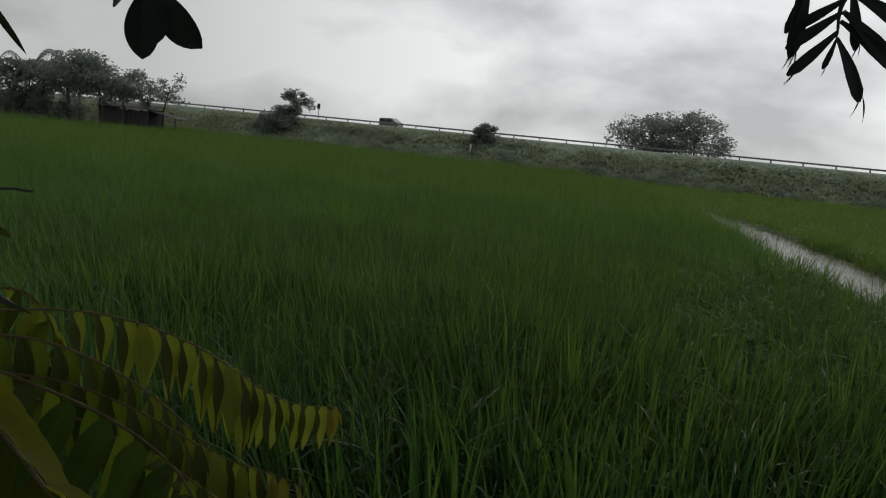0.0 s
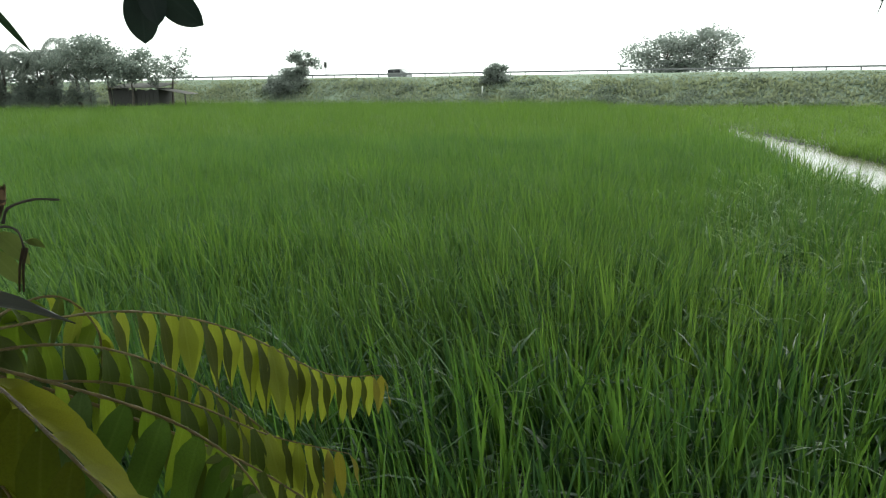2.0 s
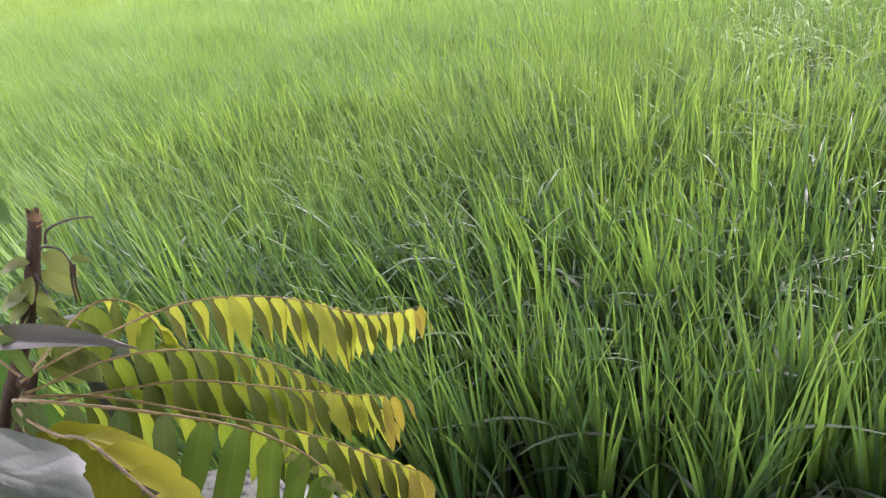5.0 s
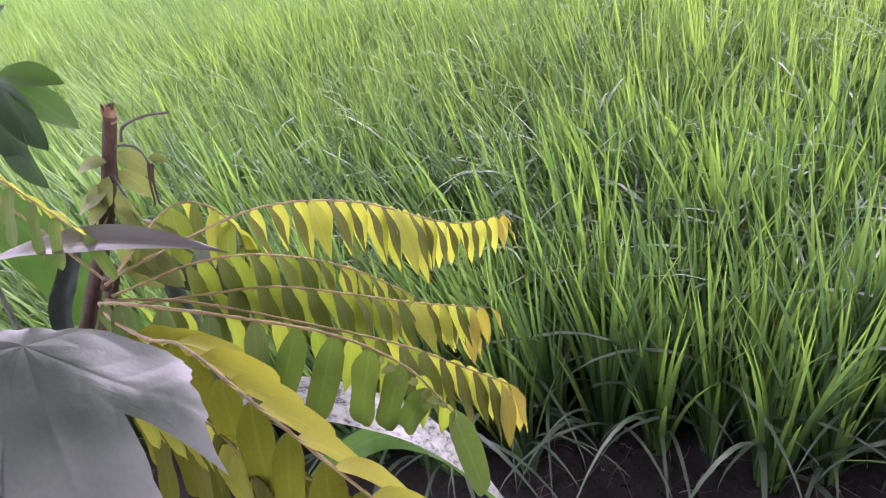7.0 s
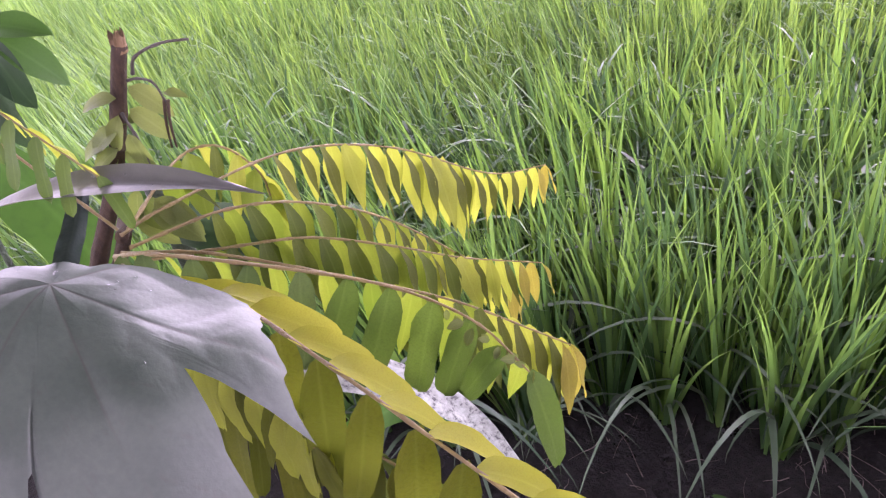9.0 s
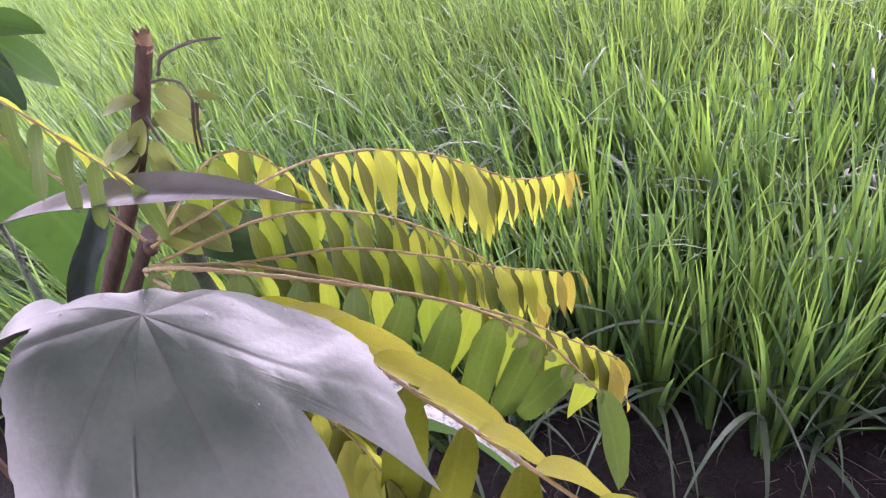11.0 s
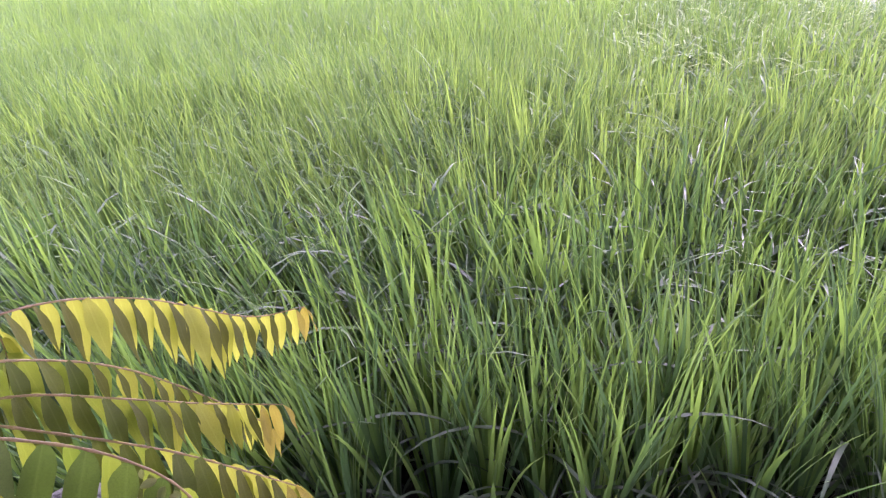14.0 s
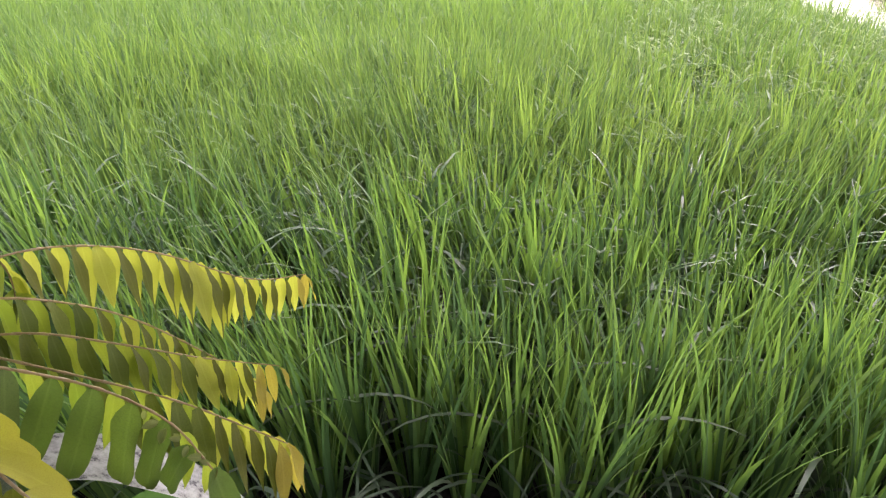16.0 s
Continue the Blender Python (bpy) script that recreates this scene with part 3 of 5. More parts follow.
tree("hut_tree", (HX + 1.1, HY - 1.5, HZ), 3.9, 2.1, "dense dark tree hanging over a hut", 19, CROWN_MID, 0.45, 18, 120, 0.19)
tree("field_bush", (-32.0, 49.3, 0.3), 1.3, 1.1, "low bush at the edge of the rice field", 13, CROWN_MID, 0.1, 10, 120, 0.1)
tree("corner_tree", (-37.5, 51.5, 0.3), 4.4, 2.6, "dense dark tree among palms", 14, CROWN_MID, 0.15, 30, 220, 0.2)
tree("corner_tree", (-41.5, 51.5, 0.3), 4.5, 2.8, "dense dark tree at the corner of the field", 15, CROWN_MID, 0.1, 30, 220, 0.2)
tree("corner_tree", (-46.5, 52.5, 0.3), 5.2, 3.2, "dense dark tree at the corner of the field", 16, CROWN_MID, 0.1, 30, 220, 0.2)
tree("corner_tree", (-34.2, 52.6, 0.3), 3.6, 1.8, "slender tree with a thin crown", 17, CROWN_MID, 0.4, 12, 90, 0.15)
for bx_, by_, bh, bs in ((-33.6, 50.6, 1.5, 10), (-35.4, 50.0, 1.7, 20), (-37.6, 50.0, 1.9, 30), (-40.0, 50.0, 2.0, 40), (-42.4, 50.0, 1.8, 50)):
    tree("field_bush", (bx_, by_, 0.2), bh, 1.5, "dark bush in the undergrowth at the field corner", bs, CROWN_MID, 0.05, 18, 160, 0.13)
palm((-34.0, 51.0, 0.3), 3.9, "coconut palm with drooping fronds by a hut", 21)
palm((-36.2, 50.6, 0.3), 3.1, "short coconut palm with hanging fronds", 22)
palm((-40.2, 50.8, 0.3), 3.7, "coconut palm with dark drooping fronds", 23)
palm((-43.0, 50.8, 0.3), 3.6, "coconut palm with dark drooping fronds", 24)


def hut():
    h = thing("field_hut", (HX + 1.0, HY, HZ), "old grey plank hut with a rusted tin roof and lean-to", "hut")
    for k in range(11):
        bm = bmesh.new()
        x = HX - 0.7 + k * 0.31
        box(bm, (x, HY - 0.9, HZ + 0.15), (x + 0.29, HY - 0.86 + 0.02 * (k % 2), HZ + 1.32 - 0.04 * (k % 3)))
        part("plank", bm, PLANK, h, "", False)
    for x in (HX - 0.75, HX + 2.75):
        bm = bmesh.new()
        box(bm, (x, HY - 0.9, HZ + 0.1), (x + 0.05, HY + 1.2, HZ + 1.4))
        part("side_wall", bm, PLANK, h, "", False)
    for x, y, t in ((HX - 0.8, HY - 0.95, 1.45), (HX + 1.0, HY - 0.95, 1.5), (HX + 2.8, HY - 0.95, 1.45), (HX + 4.9, HY - 1.1, 0.95), (HX - 0.8, HY + 1.2, 1.6), (HX + 2.8, HY + 1.2, 1.6)):
        bm = bmesh.new()
        tube(bm, [Vector((x, y, HZ - 0.4)), Vector((x, y, HZ + t))], 0.06, 0.05, 6)
        part("post", bm, PLANK, h)
    def sheet(lo, hi, n):
        bm = bmesh.new()
        for z0 in (0.0, -0.015):
            cols = []
            for i in range(n + 1):
                x = lo[0] + (hi[0] - lo[0]) * i / n
                dz = 0.02 * (i % 2) + z0
                cols.append((bm.verts.new((x, lo[1], lo[2] + (hi[2] - lo[2]) * (i / n if lo[3] else 0) + dz)), bm.verts.new((x, hi[1], (hi[2] if not lo[3] else lo[2] + (hi[2] - lo[2]) * i / n) + dz))))
            for a, b in zip(cols, cols[1:]):
                bm.faces.new((a[0], b[0], b[1], a[1]))
        return bm
    part("roof", sheet((HX - 1.1, HY - 1.3, HZ + 1.42, False), (HX + 3.1, HY + 1.6, HZ + 1.75), 40), TIN, h, "", False)
    part("lean_to_roof", sheet((HX + 2.6, HY - 1.2, HZ + 1.38, True), (HX + 5.1, HY + 0.6, HZ + 0.95), 24), TIN, h, "", False)


hut()


def van():
    at = along_bank(-13.1, 7.4, 1.86)
    v = thing("van", at, "small silver-grey van on the embankment road", "van")
    ang = math.atan(SLANT)
    m = Matrix.Translation(at) @ Matrix.Rotation(ang, 4, "Z")
    bm = bmesh.new()
    side = [(-1.0, 0.28), (-1.0, 0.75), (-0.85, 1.04), (0.3, 1.08), (0.68, 0.84), (1.0, 0.72), (1.05, 0.3)]
    rings = []
    for y, k in ((-0.62, 0.94), (-0.56, 1.0), (0.56, 1.0), (0.62, 0.94)):
        rings.append([bm.verts.new(m @ Vector((x * k * 0.85, y, 0.28 + (z - 0.28) * k))) for x, z in side])
    for a, b in zip(rings, rings[1:]):
        for i in range(len(side)):
            bm.faces.new((a[i], a[(i + 1) % len(side)], b[(i + 1) % len(side)], b[i]))
    bm.faces.new(rings[0])
    bm.faces.new(rings[-1][::-1])
    part("body", bm, VAN_PAINT, v, "", False)
    for x0, x1 in ((-0.8, -0.25), (-0.2, 0.3)):
        bm = bmesh.new()
        vs = [bm.verts.new(m @ Vector((x, -0.63, z))) for x, z in ((x0, 0.76), (x1, 0.76), (x1 - 0.02, 0.97), (x0, 0.97))]
        vs += [bm.verts.new(p.co + (m.to_3x3() @ Vector((0, 0.03, 0)))) for p in vs]
        for f in ((0, 1, 2, 3), (7, 6, 5, 4), (0, 4, 5, 1), (1, 5, 6, 2), (2, 6, 7, 3), (3, 7, 4, 0)):
            bm.faces.new([vs[i] for i in f])
        part("window", bm, GLASS_DARK, v, "", False)
    for x in (-0.62, 0.66):
        for y in (-0.56, 0.56):
            bm = bmesh.new()
            tube(bm, [m @ Vector((x, y - 0.08, 0.24)), m @ Vector((x, y + 0.08, 0.24))], 0.24, 0.24, 14)
            part("wheel", bm, RUBBER, v)


van()


def road_sign():
    p = along_bank(-18.9, 5.5, 2.05)
    s = thing("road_sign", p, "small dark roadside sign on a thin post", "road sign")
    bm = bmesh.new()
    tube(bm, [p - Vector((0, 0, 0.2)), p + Vector((0, 0, 1.4))], 0.03, 0.03, 6)
    part("post", bm, STEEL, s)
    bm = bmesh.new()
    box(bm, (p.x - 0.12, p.y - 0.05, p.z + 1.05), (p.x + 0.12, p.y - 0.03, p.z + 1.5))
    part("plate", bm, PLANK, s, "", False)


road_sign()


def marker(u, off, z, h):
    p = along_bank(u, off, z)
    s = thing("marker_post", p, "short white marker post on the slope", "post")
    bm = bmesh.new()
    tube(bm, [p - Vector((0, 0, 0.2)), p + Vector((0, 0, h * 0.96)), p + Vector((0, 0, h))], 0.06, 0.05, 8)
    part("shaft", bm, WHITE, s)


marker(-4.2, 1.5, 0.8, 0.75)


# ------------------------------------------------------------------ rice and grasses
rng = np.random.default_rng(7)


def view_wedge(x, y, margin=0.0):
    """The part of the plan planted densely: a wedge fitted to the camera's view."""
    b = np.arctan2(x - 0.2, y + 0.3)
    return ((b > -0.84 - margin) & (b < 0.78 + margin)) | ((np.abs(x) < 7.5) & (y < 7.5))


def hills(y0, y1, step, jitter=0.3):
    """Planting places on a jittered grid between two distances, kept inside the view wedge."""
    xs, ys = np.arange(-y1 * 1.05 - 2, y1 * 0.95 + 2, step), np.arange(y0, y1, step)
    x, y = [a.ravel() for a in np.meshgrid(xs, ys)]
    x = x + rng.uniform(-jitter, jitter, len(x)) * step
    y = y + rng.uniform(-jitter, jitter, len(y)) * step
    keep = view_wedge(x, y) & (y > 2.14 - 0.05 * np.clip(x - 0.4, 0, 1.5) + 0.06 * np.sin(2.3 * x + 0.4) + 0.05 * np.sin(7.1 * x)) & (y < FOOT + SLANT * x - 0.6)
    keep &= ~((x < -26 - (y - 48)) & (y > 48.2))
    return x[keep], y[keep]


def tufts(x, y, per, height, width, segs, lean=0.35, bend=0.9, spread=0.035, tone0=0.0, even=1.0):
    n = len(x) * per
    hx, hy = np.repeat(x, per), np.repeat(y, per)
    a = rng.uniform(0, 2 * np.pi, n)
    r = spread * np.sqrt(rng.random(n))
    wind_x = np.clip(0.20 * (hx - 0.6), -0.22, 0.02) * np.exp(-(hy - 2) / 4) + 0.06 * np.sin(1.7 * hx + 0.9 * hy) + np.repeat(rng.normal(0, 0.045, len(x)), per)
    wind_y = 0.06 * np.sin(1.1 * hy - 0.8 * hx + 1.0) + np.repeat(rng.normal(0, 0.045, len(x)), per)
    ln = np.abs(rng.normal(0, lean, n))
    clump_tone = np.repeat(rng.normal(0, 0.13, len(x)), per)
    clump_size = np.repeat(rng.normal(1, 0.09, len(x)), per)
    hh = np.repeat(height, per) if np.ndim(height) else np.full(n, height)
    px, py = hx + r * np.cos(a), hy + r * np.sin(a)
    way = a + rng.normal(0, 0.5, n)
    vx, vy = 0.55 * ln * np.cos(way) + wind_x, 0.55 * ln * np.sin(way) + wind_y
    bent = rng.random(n) < 0.34                     # about a third bend over, blue-green and broader
    return dict(n=segs, x=px, y=py, z=ground_z(px, py) - 0.01, az=np.where(bent, way, np.arctan2(vy, vx)),
                lean=np.clip(np.hypot(vx, vy), 0.0, 0.8), bend=np.where(bent, rng.uniform(0.8, 2.3, n), np.abs(rng.normal(0, bend * 0.5, n)) + 0.03),
                length=hh * clump_size * rng.uniform(0.62, 1.12, n) * np.where(bent, 1.08, 1.0), width=width * rng.uniform(0.6, 1.25, n) * np.where(bent, 1.15, 1.0), turn=rng.normal(0, 0.5, n),
                tone=np.clip(0.45 + even * (np.where(bent, 0.34 * rng.random(n), 0.22 + 0.78 * rng.beta(0.9, 1.1, n)) + clump_tone - 0.45) + tone0, 0, 1))


def patch_height(x, y, h):
    return h * (1 + 0.10 * np.sin(1.3 * x + 0.7 * y) * np.sin(0.8 * y - 0.5 * x) + 0.05 * np.sin(3.7 * x) * np.sin(3.1 * y))


near_x, near_y = hills(1.98, 7.5, 0.19)
l, r = canal(near_y)
left = near_x < l - 0.1
near_x, near_y = near_x[left], near_y[left]
front = (near_y < 2.63) & (np.abs(near_x - 0.3) < 2.4)

# the front row: clumps that can be told apart, blade by blade
def one_blade(lean, bend, length, width, tone, segs, material):
    z = np.zeros(1)
    ob = blades("blade", [dict(n=segs, x=z, y=z, z=z, az=z, lean=z + lean, bend=z + bend, length=z + length, width=z + width, turn=z + rng.normal(0, 0.4), tone=z + tone)], material)
    me = ob.data
    bpy.data.objects.remove(ob)
    return me


UPRIGHT = [one_blade(abs(rng.normal(0, 0.14)), abs(rng.normal(0, 0.3)) + 0.04, rng.uniform(0.55, 0.98), rng.uniform(0.018, 0.034), 0.1 + 0.9 * rng.beta(0.9, 1.1), 8, RICE) for _ in range(40)]
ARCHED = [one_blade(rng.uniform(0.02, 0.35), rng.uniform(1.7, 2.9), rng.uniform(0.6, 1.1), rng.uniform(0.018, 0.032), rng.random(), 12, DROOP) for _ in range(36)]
rnd = random.Random(77)
for x, y in sorted(zip(near_x[front], near_y[front])):
    gz = float(ground_z(np.array(x), np.array(y)))
    clump = thing("rice_clump", (x, y, gz), "upright clump of bright green rice blades in mud", "rice plant", "rice clumps along the field edge")
    edge = y < 2.38
    sway = Matrix.Translation((x, y, gz)) @ Matrix.Rotation(min(0.06, max(-0.26, 0.24 * (x - 0.6))) + rnd.gauss(0, 0.06), 4, "Y") @ Matrix.Rotation(rnd.gauss(0, 0.06), 4, "X") @ Matrix.Translation((-x, -y, -gz))
    for k in range(33 + (4 if edge else 3)):
        low = k >= 33 and -0.9 < x < 2.6
        a = rnd.gauss(-1.57, 1.0 if edge else 2.0) if low else rnd.random() * 6.283
        if k >= 33 and not low:
            continue
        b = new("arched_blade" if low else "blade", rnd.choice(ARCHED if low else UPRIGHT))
        r = 0.045 * math.sqrt(rnd.random())
        b.matrix_basis = (Matrix.Identity(4) if low else sway) @ Matrix.Translation((x + r * math.cos(a), y + r * math.sin(a), gz - 0.015)) @ Matrix.Rotation(a + rnd.gauss(0, 0.4), 4, "Z") @ Matrix.Scale(rnd.uniform(0.85, 1.1), 4)
        adopt(b, clump)

rest_x, rest_y = near_x[~front], near_y[~front]
h = patch_height(rest_x, rest_y, 0.80)
close = rest_y < 4.3
nearest = tufts(rest_x[close], rest_y[close], 20, h[close] * 1.04, 0.027, 7, 0.17, 0.55, 0.06)
next_on = tufts(rest_x[~close], rest_y[~close], 20, h[~close] * 1.04, 0.022, 6, 0.18, 0.55, 0.065, even=0.85)
mid_x, mid_y = hills(7.5, 20.0, 0.24)
l, r = canal(mid_y)
ml = mid_x < l - 0.1
middle = tufts(mid_x[ml], mid_y[ml], 22, patch_height(mid_x[ml], mid_y[ml], 0.82), 0.020, 5, 0.24, 0.7, 0.08, even=0.55)
far_x, far_y = hills(20.0, 62.0, 0.36)
l, r = canal(far_y)
fl = (far_x < l - 0.1)
far = tufts(far_x[fl], far_y[fl], 12, patch_height(far_x[fl], far_y[fl], 0.80), 0.032, 2, 0.32, 0.8, 0.2, even=0.3)
tagged(blades("rice_field", [nearest], RICE), "dense bright green young rice, wet with rain", "rice field", kind="stuff")
tagged(blades("middle_rice_field", [next_on, middle], RICE_MID), "dense green field of young rice in falling rain", "rice field", kind="stuff")
# sparser rice for the ground outside the camera's view
side_x, side_y = [q.ravel() for q in np.meshgrid(np.arange(-45, 46, 0.55), np.arange(2.3, 56, 0.55))]
side_x, side_y = side_x + rng.uniform(-0.2, 0.2, len(side_x)), side_y + rng.uniform(-0.2, 0.2, len(side_x))
l, r = canal(side_y)
sk = ~view_wedge(side_x, side_y) & (side_y < FOOT + SLANT * side_x - 0.6) & ((side_x < l) | (side_x > r)) & ~((side_x < -26 - (side_y - 48)) & (side_y > 48.2))
beside = tufts(side_x[sk], side_y[sk], 10, 0.8, 0.04, 2, 0.4, 0.8, 0.26)
tagged(blades("far_rice_field", [far, beside], RICE_FAR), "far part of a green rice field in the rain", "rice field", kind="stuff")

# the lower field beyond the ditch
bx, by = hills(9.0, 22.0, 0.26)
l, r = canal(by)
k = bx > r + 0.0
cx, cy = hills(22.0, 50.0, 0.4)
l, r = canal(cy)
k2 = cx > r + 0.02
second = [tufts(bx[k], by[k], 20, 0.52, 0.022, 4, 0.4, 1.0, 0.12, tone0=0.15, even=0.45), tufts(cx[k2], cy[k2], 12, 0.5, 0.036, 2, 0.4, 1.0, 0.2, tone0=0.15, even=0.35)]
tagged(blades("second_rice_field", second, RICE_FAR), "lower yellow-green rice field beyond the ditch", "rice field", kind="stuff")

# taller weeds along the ditch
n = 1000
x, y = rng.uniform(1.7, 5.6, n), rng.uniform(5.0, 12.5, n)
k = (x < np.interp(y, CANAL_Y, CANAL_L) + 0.1) & (x > 0.31 * y - 0.2 + rng.normal(0, 0.40, n)) & (y > 5.8)
x, y = x[k], y[k]
weeds = tufts(x, y, 7, 1.02, 0.026, 9, 0.4, 3.0, 0.12, tone0=0.12)
n = 260
x2, y2 = rng.uniform(4.8, 8.0, n), rng.uniform(6.2, 8.6, n)
weeds2 = tufts(x2, y2, 10, 0.6, 0.016, 6, 0.5, 1.6, 0.1, tone0=0.1)
n = 260
x3, y3 = rng.uniform(2.9, 5.5, n), rng.uniform(7.0, 12.5, n)
k = x3 < np.interp(y3, CANAL_Y, CANAL_L) + 0.05
weeds3 = tufts(x3[k], y3[k], 8, 0.98, 0.030, 9, 0.4, 3.2, 0.14, tone0=0.4)
for w in (weeds, weeds3):
    w["bend"] = rng.uniform(1.7, 3.1, len(w["x"]))
    w["lean"] = rng.uniform(0.0, 0.35, len(w["x"]))
    w["az"] = rng.uniform(0, 2 * np.pi, len(w["x"]))
    w["tone"] = np.clip(rng.beta(1.3, 1.1, len(w["x"])), 0, 1)
tagged(blades("ditch_weeds", [weeds, weeds2, weeds3], WEED), "tall arching pale weeds along the ditch", "weeds", kind="stuff")

# rank growth on the embankment
n = 30000
u, o = rng.uniform(-70, 45, n), rng.uniform(-0.6, 4.7, n)
nn = math.hypot(1, SLANT)
x, y = u / nn - o * SLANT / nn, FOOT + SLANT * u / nn + o / nn
z = np.interp(o, [p[0] for p in prof], [p[1] for p in prof])
lump = 0.5 + 0.5 * np.sin(0.55 * u + 1.3 * np.sin(0.23 * u)) * np.sin(1.1 * o + 0.4 * u)
s = tufts(x, y, 3, (0.16 + 0.22 * lump) * np.where(o > 3.5, 0.4, 1.0), 0.17, 2, 0.6, 1.2, 0.3)
s["z"] = np.repeat(z, 3) - 0.08
s["tone"] = np.clip(0.25 + s["tone"] * 0.45 + 0.2 * (1 - np.repeat(lump, 3)) - 0.1, 0, 1)
tagged(blades("embankment_scrub", [s], SCRUB), "rank grass and scrub on the embankment, greyed by painted haze", "scrub", kind="stuff")


# low bushes along the foot of the embankment
bushes = thing("bank_bushes", along_bank(0, 0.4, 0.2), "low dark green bushes along the foot of an embankment", "bushes", kind="stuff")
rnd = random.Random(61)
bm = bmesh.new()
for k in range(150):
    u = rnd.uniform(-26, 34)
    o = rnd.choice((rnd.uniform(-0.3, 0.5), rnd.uniform(-0.3, 0.5), rnd.uniform(0.6, 3.4)))
    z = float(np.interp(o, [p[0] for p in prof], [p[1] for p in prof]))
    h = rnd.uniform(0.25, 0.55) * (1.0 if o < 0.6 else 0.8)
    w = rnd.uniform(0.5, 1.3)
    crown_leaves(bm, along_bank(u, o, z + 0.4 * h), (w, 0.4, h), 90, 0.15, rnd)
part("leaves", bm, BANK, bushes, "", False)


# ------------------------------------------------------------------ the shrub with feather leaves
LEAFLETS = {}


def leaflet_mesh(kind, variant):
    key = (kind, variant)
    if key not in LEAFLETS:
        mat = {"yellow": YELLOW_LEAF, "olive": OLIVE_LEAF, "green": GREEN_LEAF, "tip": TIP_LEAF, "ribbon": RIBBON_LEAF, "shade": HANG_LEAF, "grey": GREY_LEAF, "dusk": SHADED_YELLOW_LEAF, "lime": LIME_LEAF, "young": LIME_LEAF}[kind]
        shape = {"young": ovate, "dusk": pointed, "green": oblong, "grey": oblong, "ribbon": oblong, "shade": oblong, "tip": lance}.get(kind, pointed)
        rnd = random.Random(variant * 7 + len(kind))
        LEAFLETS[key] = leaf_mesh("leaflet_%s_%d" % key, shape, 1.0, rnd.uniform(0.25, 0.30) + {"green": -0.055, "grey": -0.04, "ribbon": 0.06, "shade": -0.115, "tip": -0.06, "yellow": -0.01, "dusk": -0.11, "olive": -0.04, "lime": -0.02, "young": 0.16}.get(kind, 0),
                                  rnd.uniform(0.4, 0.7) if kind == "ribbon" else rnd.uniform(0.05, 0.45), rnd.uniform(0.15, 0.45), 0.022, 12 if shape is oblong else 8, 1, rnd.uniform(-0.35, 0.35), mat)
    return LEAFLETS[key]


def feather(parent, name, ctrl, first, gap, size, kinds, seed, thick=0.0014, splay=0.35, end_leaf=True, label="", pitch=lambda f: 0.1, back=None, far_size=1.0, facing=0.0, close=0.6):
    """One feather leaf: an arched stalk with pairs of hanging leaflets.
    kinds: function of the place along the stalk (0..1) and side giving the leaflet's kind.
    close: how much nearer together the leaflets stand towards the tip."""
    rnd = random.Random(seed)
    pts = curve_points(ctrl, 60)
    bm = bmesh.new()
    tube(bm, pts, thick, thick * 0.45, 7, 0.35, 4)
    stalk = part(name, bm, STALK, parent, label)
    acc = [0.0]
    for a, b in zip(pts, pts[1:]):
        acc.append(acc[-1] + (b - a).length)
    total, d = acc[-1], first
    while d < total - 0.004:
        i = max(j for j in range(len(acc)) if acc[j] <= d)
        i = min(i, len(pts) - 2)
        p = pts[i].lerp(pts[i + 1], (d - acc[i]) / max(1e-6, acc[i + 1] - acc[i]))
        t = (pts[i + 1] - pts[i]).normalized()
        side = t.cross(Vector((0, 0, 1))).normalized()
        f = d / total
        for sgn in (-1, 1):
            sz = size(f) * rnd.uniform(0.9, 1.1) * (1.0 if sgn > 0 else 1.08 * far_size)
            lat = sgn * splay * rnd.uniform(0.6, 1.3)
            if back and sgn < 0:
                dirn = t * 0.9 - side * 0.8 - Vector((0, 0, back * rnd.uniform(0.7, 1.3)))
                place_leaf("leaflet", leaflet_mesh(kinds(f, sgn, rnd), rnd.randrange(4)), stalk, p, dirn, Vector((rnd.uniform(-0.2, 0.2), rnd.uniform(-0.2, 0.2), 1.0)), sz * 0.40)
                continue
            dirn = Vector((0, 0, -1)) + side * lat + t * (pitch(f) + (0.0 if sgn > 0 else 0.08) + rnd.uniform(-0.10, 0.10))
            turn = Matrix.Rotation(facing + rnd.uniform(-0.3, 0.3) + (0.25 if sgn > 0 else -0.5), 3, "Z")
            up = turn @ (side * sgn + Vector((0, 0, 0.35)))
            off = t * (-0.25 * gap * sgn)
            place_leaf("leaflet", leaflet_mesh(kinds(f, sgn, rnd), rnd.randrange(4)), stalk, p + off + side * sgn * 0.0012, dirn, up, sz)
        d += gap * (1 + close * (0.6 - f)) * rnd.uniform(0.92, 1.08)
    if end_leaf:
        t = (pts[-1] - pts[-3]).normalized()
        place_leaf("leaflet", leaflet_mesh(kinds(1.0, 1, rnd), 1), stalk, pts[-1], t * 0.4 + Vector((0, 0, -1)), t + Vector((0, -0.4, 0.3)), size(1.0))
    return stalk


shrub = thing("feather_leaf_shrub", (-0.62, 0.92, 0.6), "shrub with yellowing feather leaves of hanging oval leaflets", "shrub")
bm = bmesh.new()
tube(bm, curve_points(((-0.62, 0.92, 0.55), (-0.57, 0.88, 1.3), (-0.39, 0.868, 1.70), (-0.225, 0.82, 1.93), (-0.165, 0.75, 1.975)), 24), 0.011, 0.005, 8, 0.2, 5)
part("stem", bm, BARK, shrub)


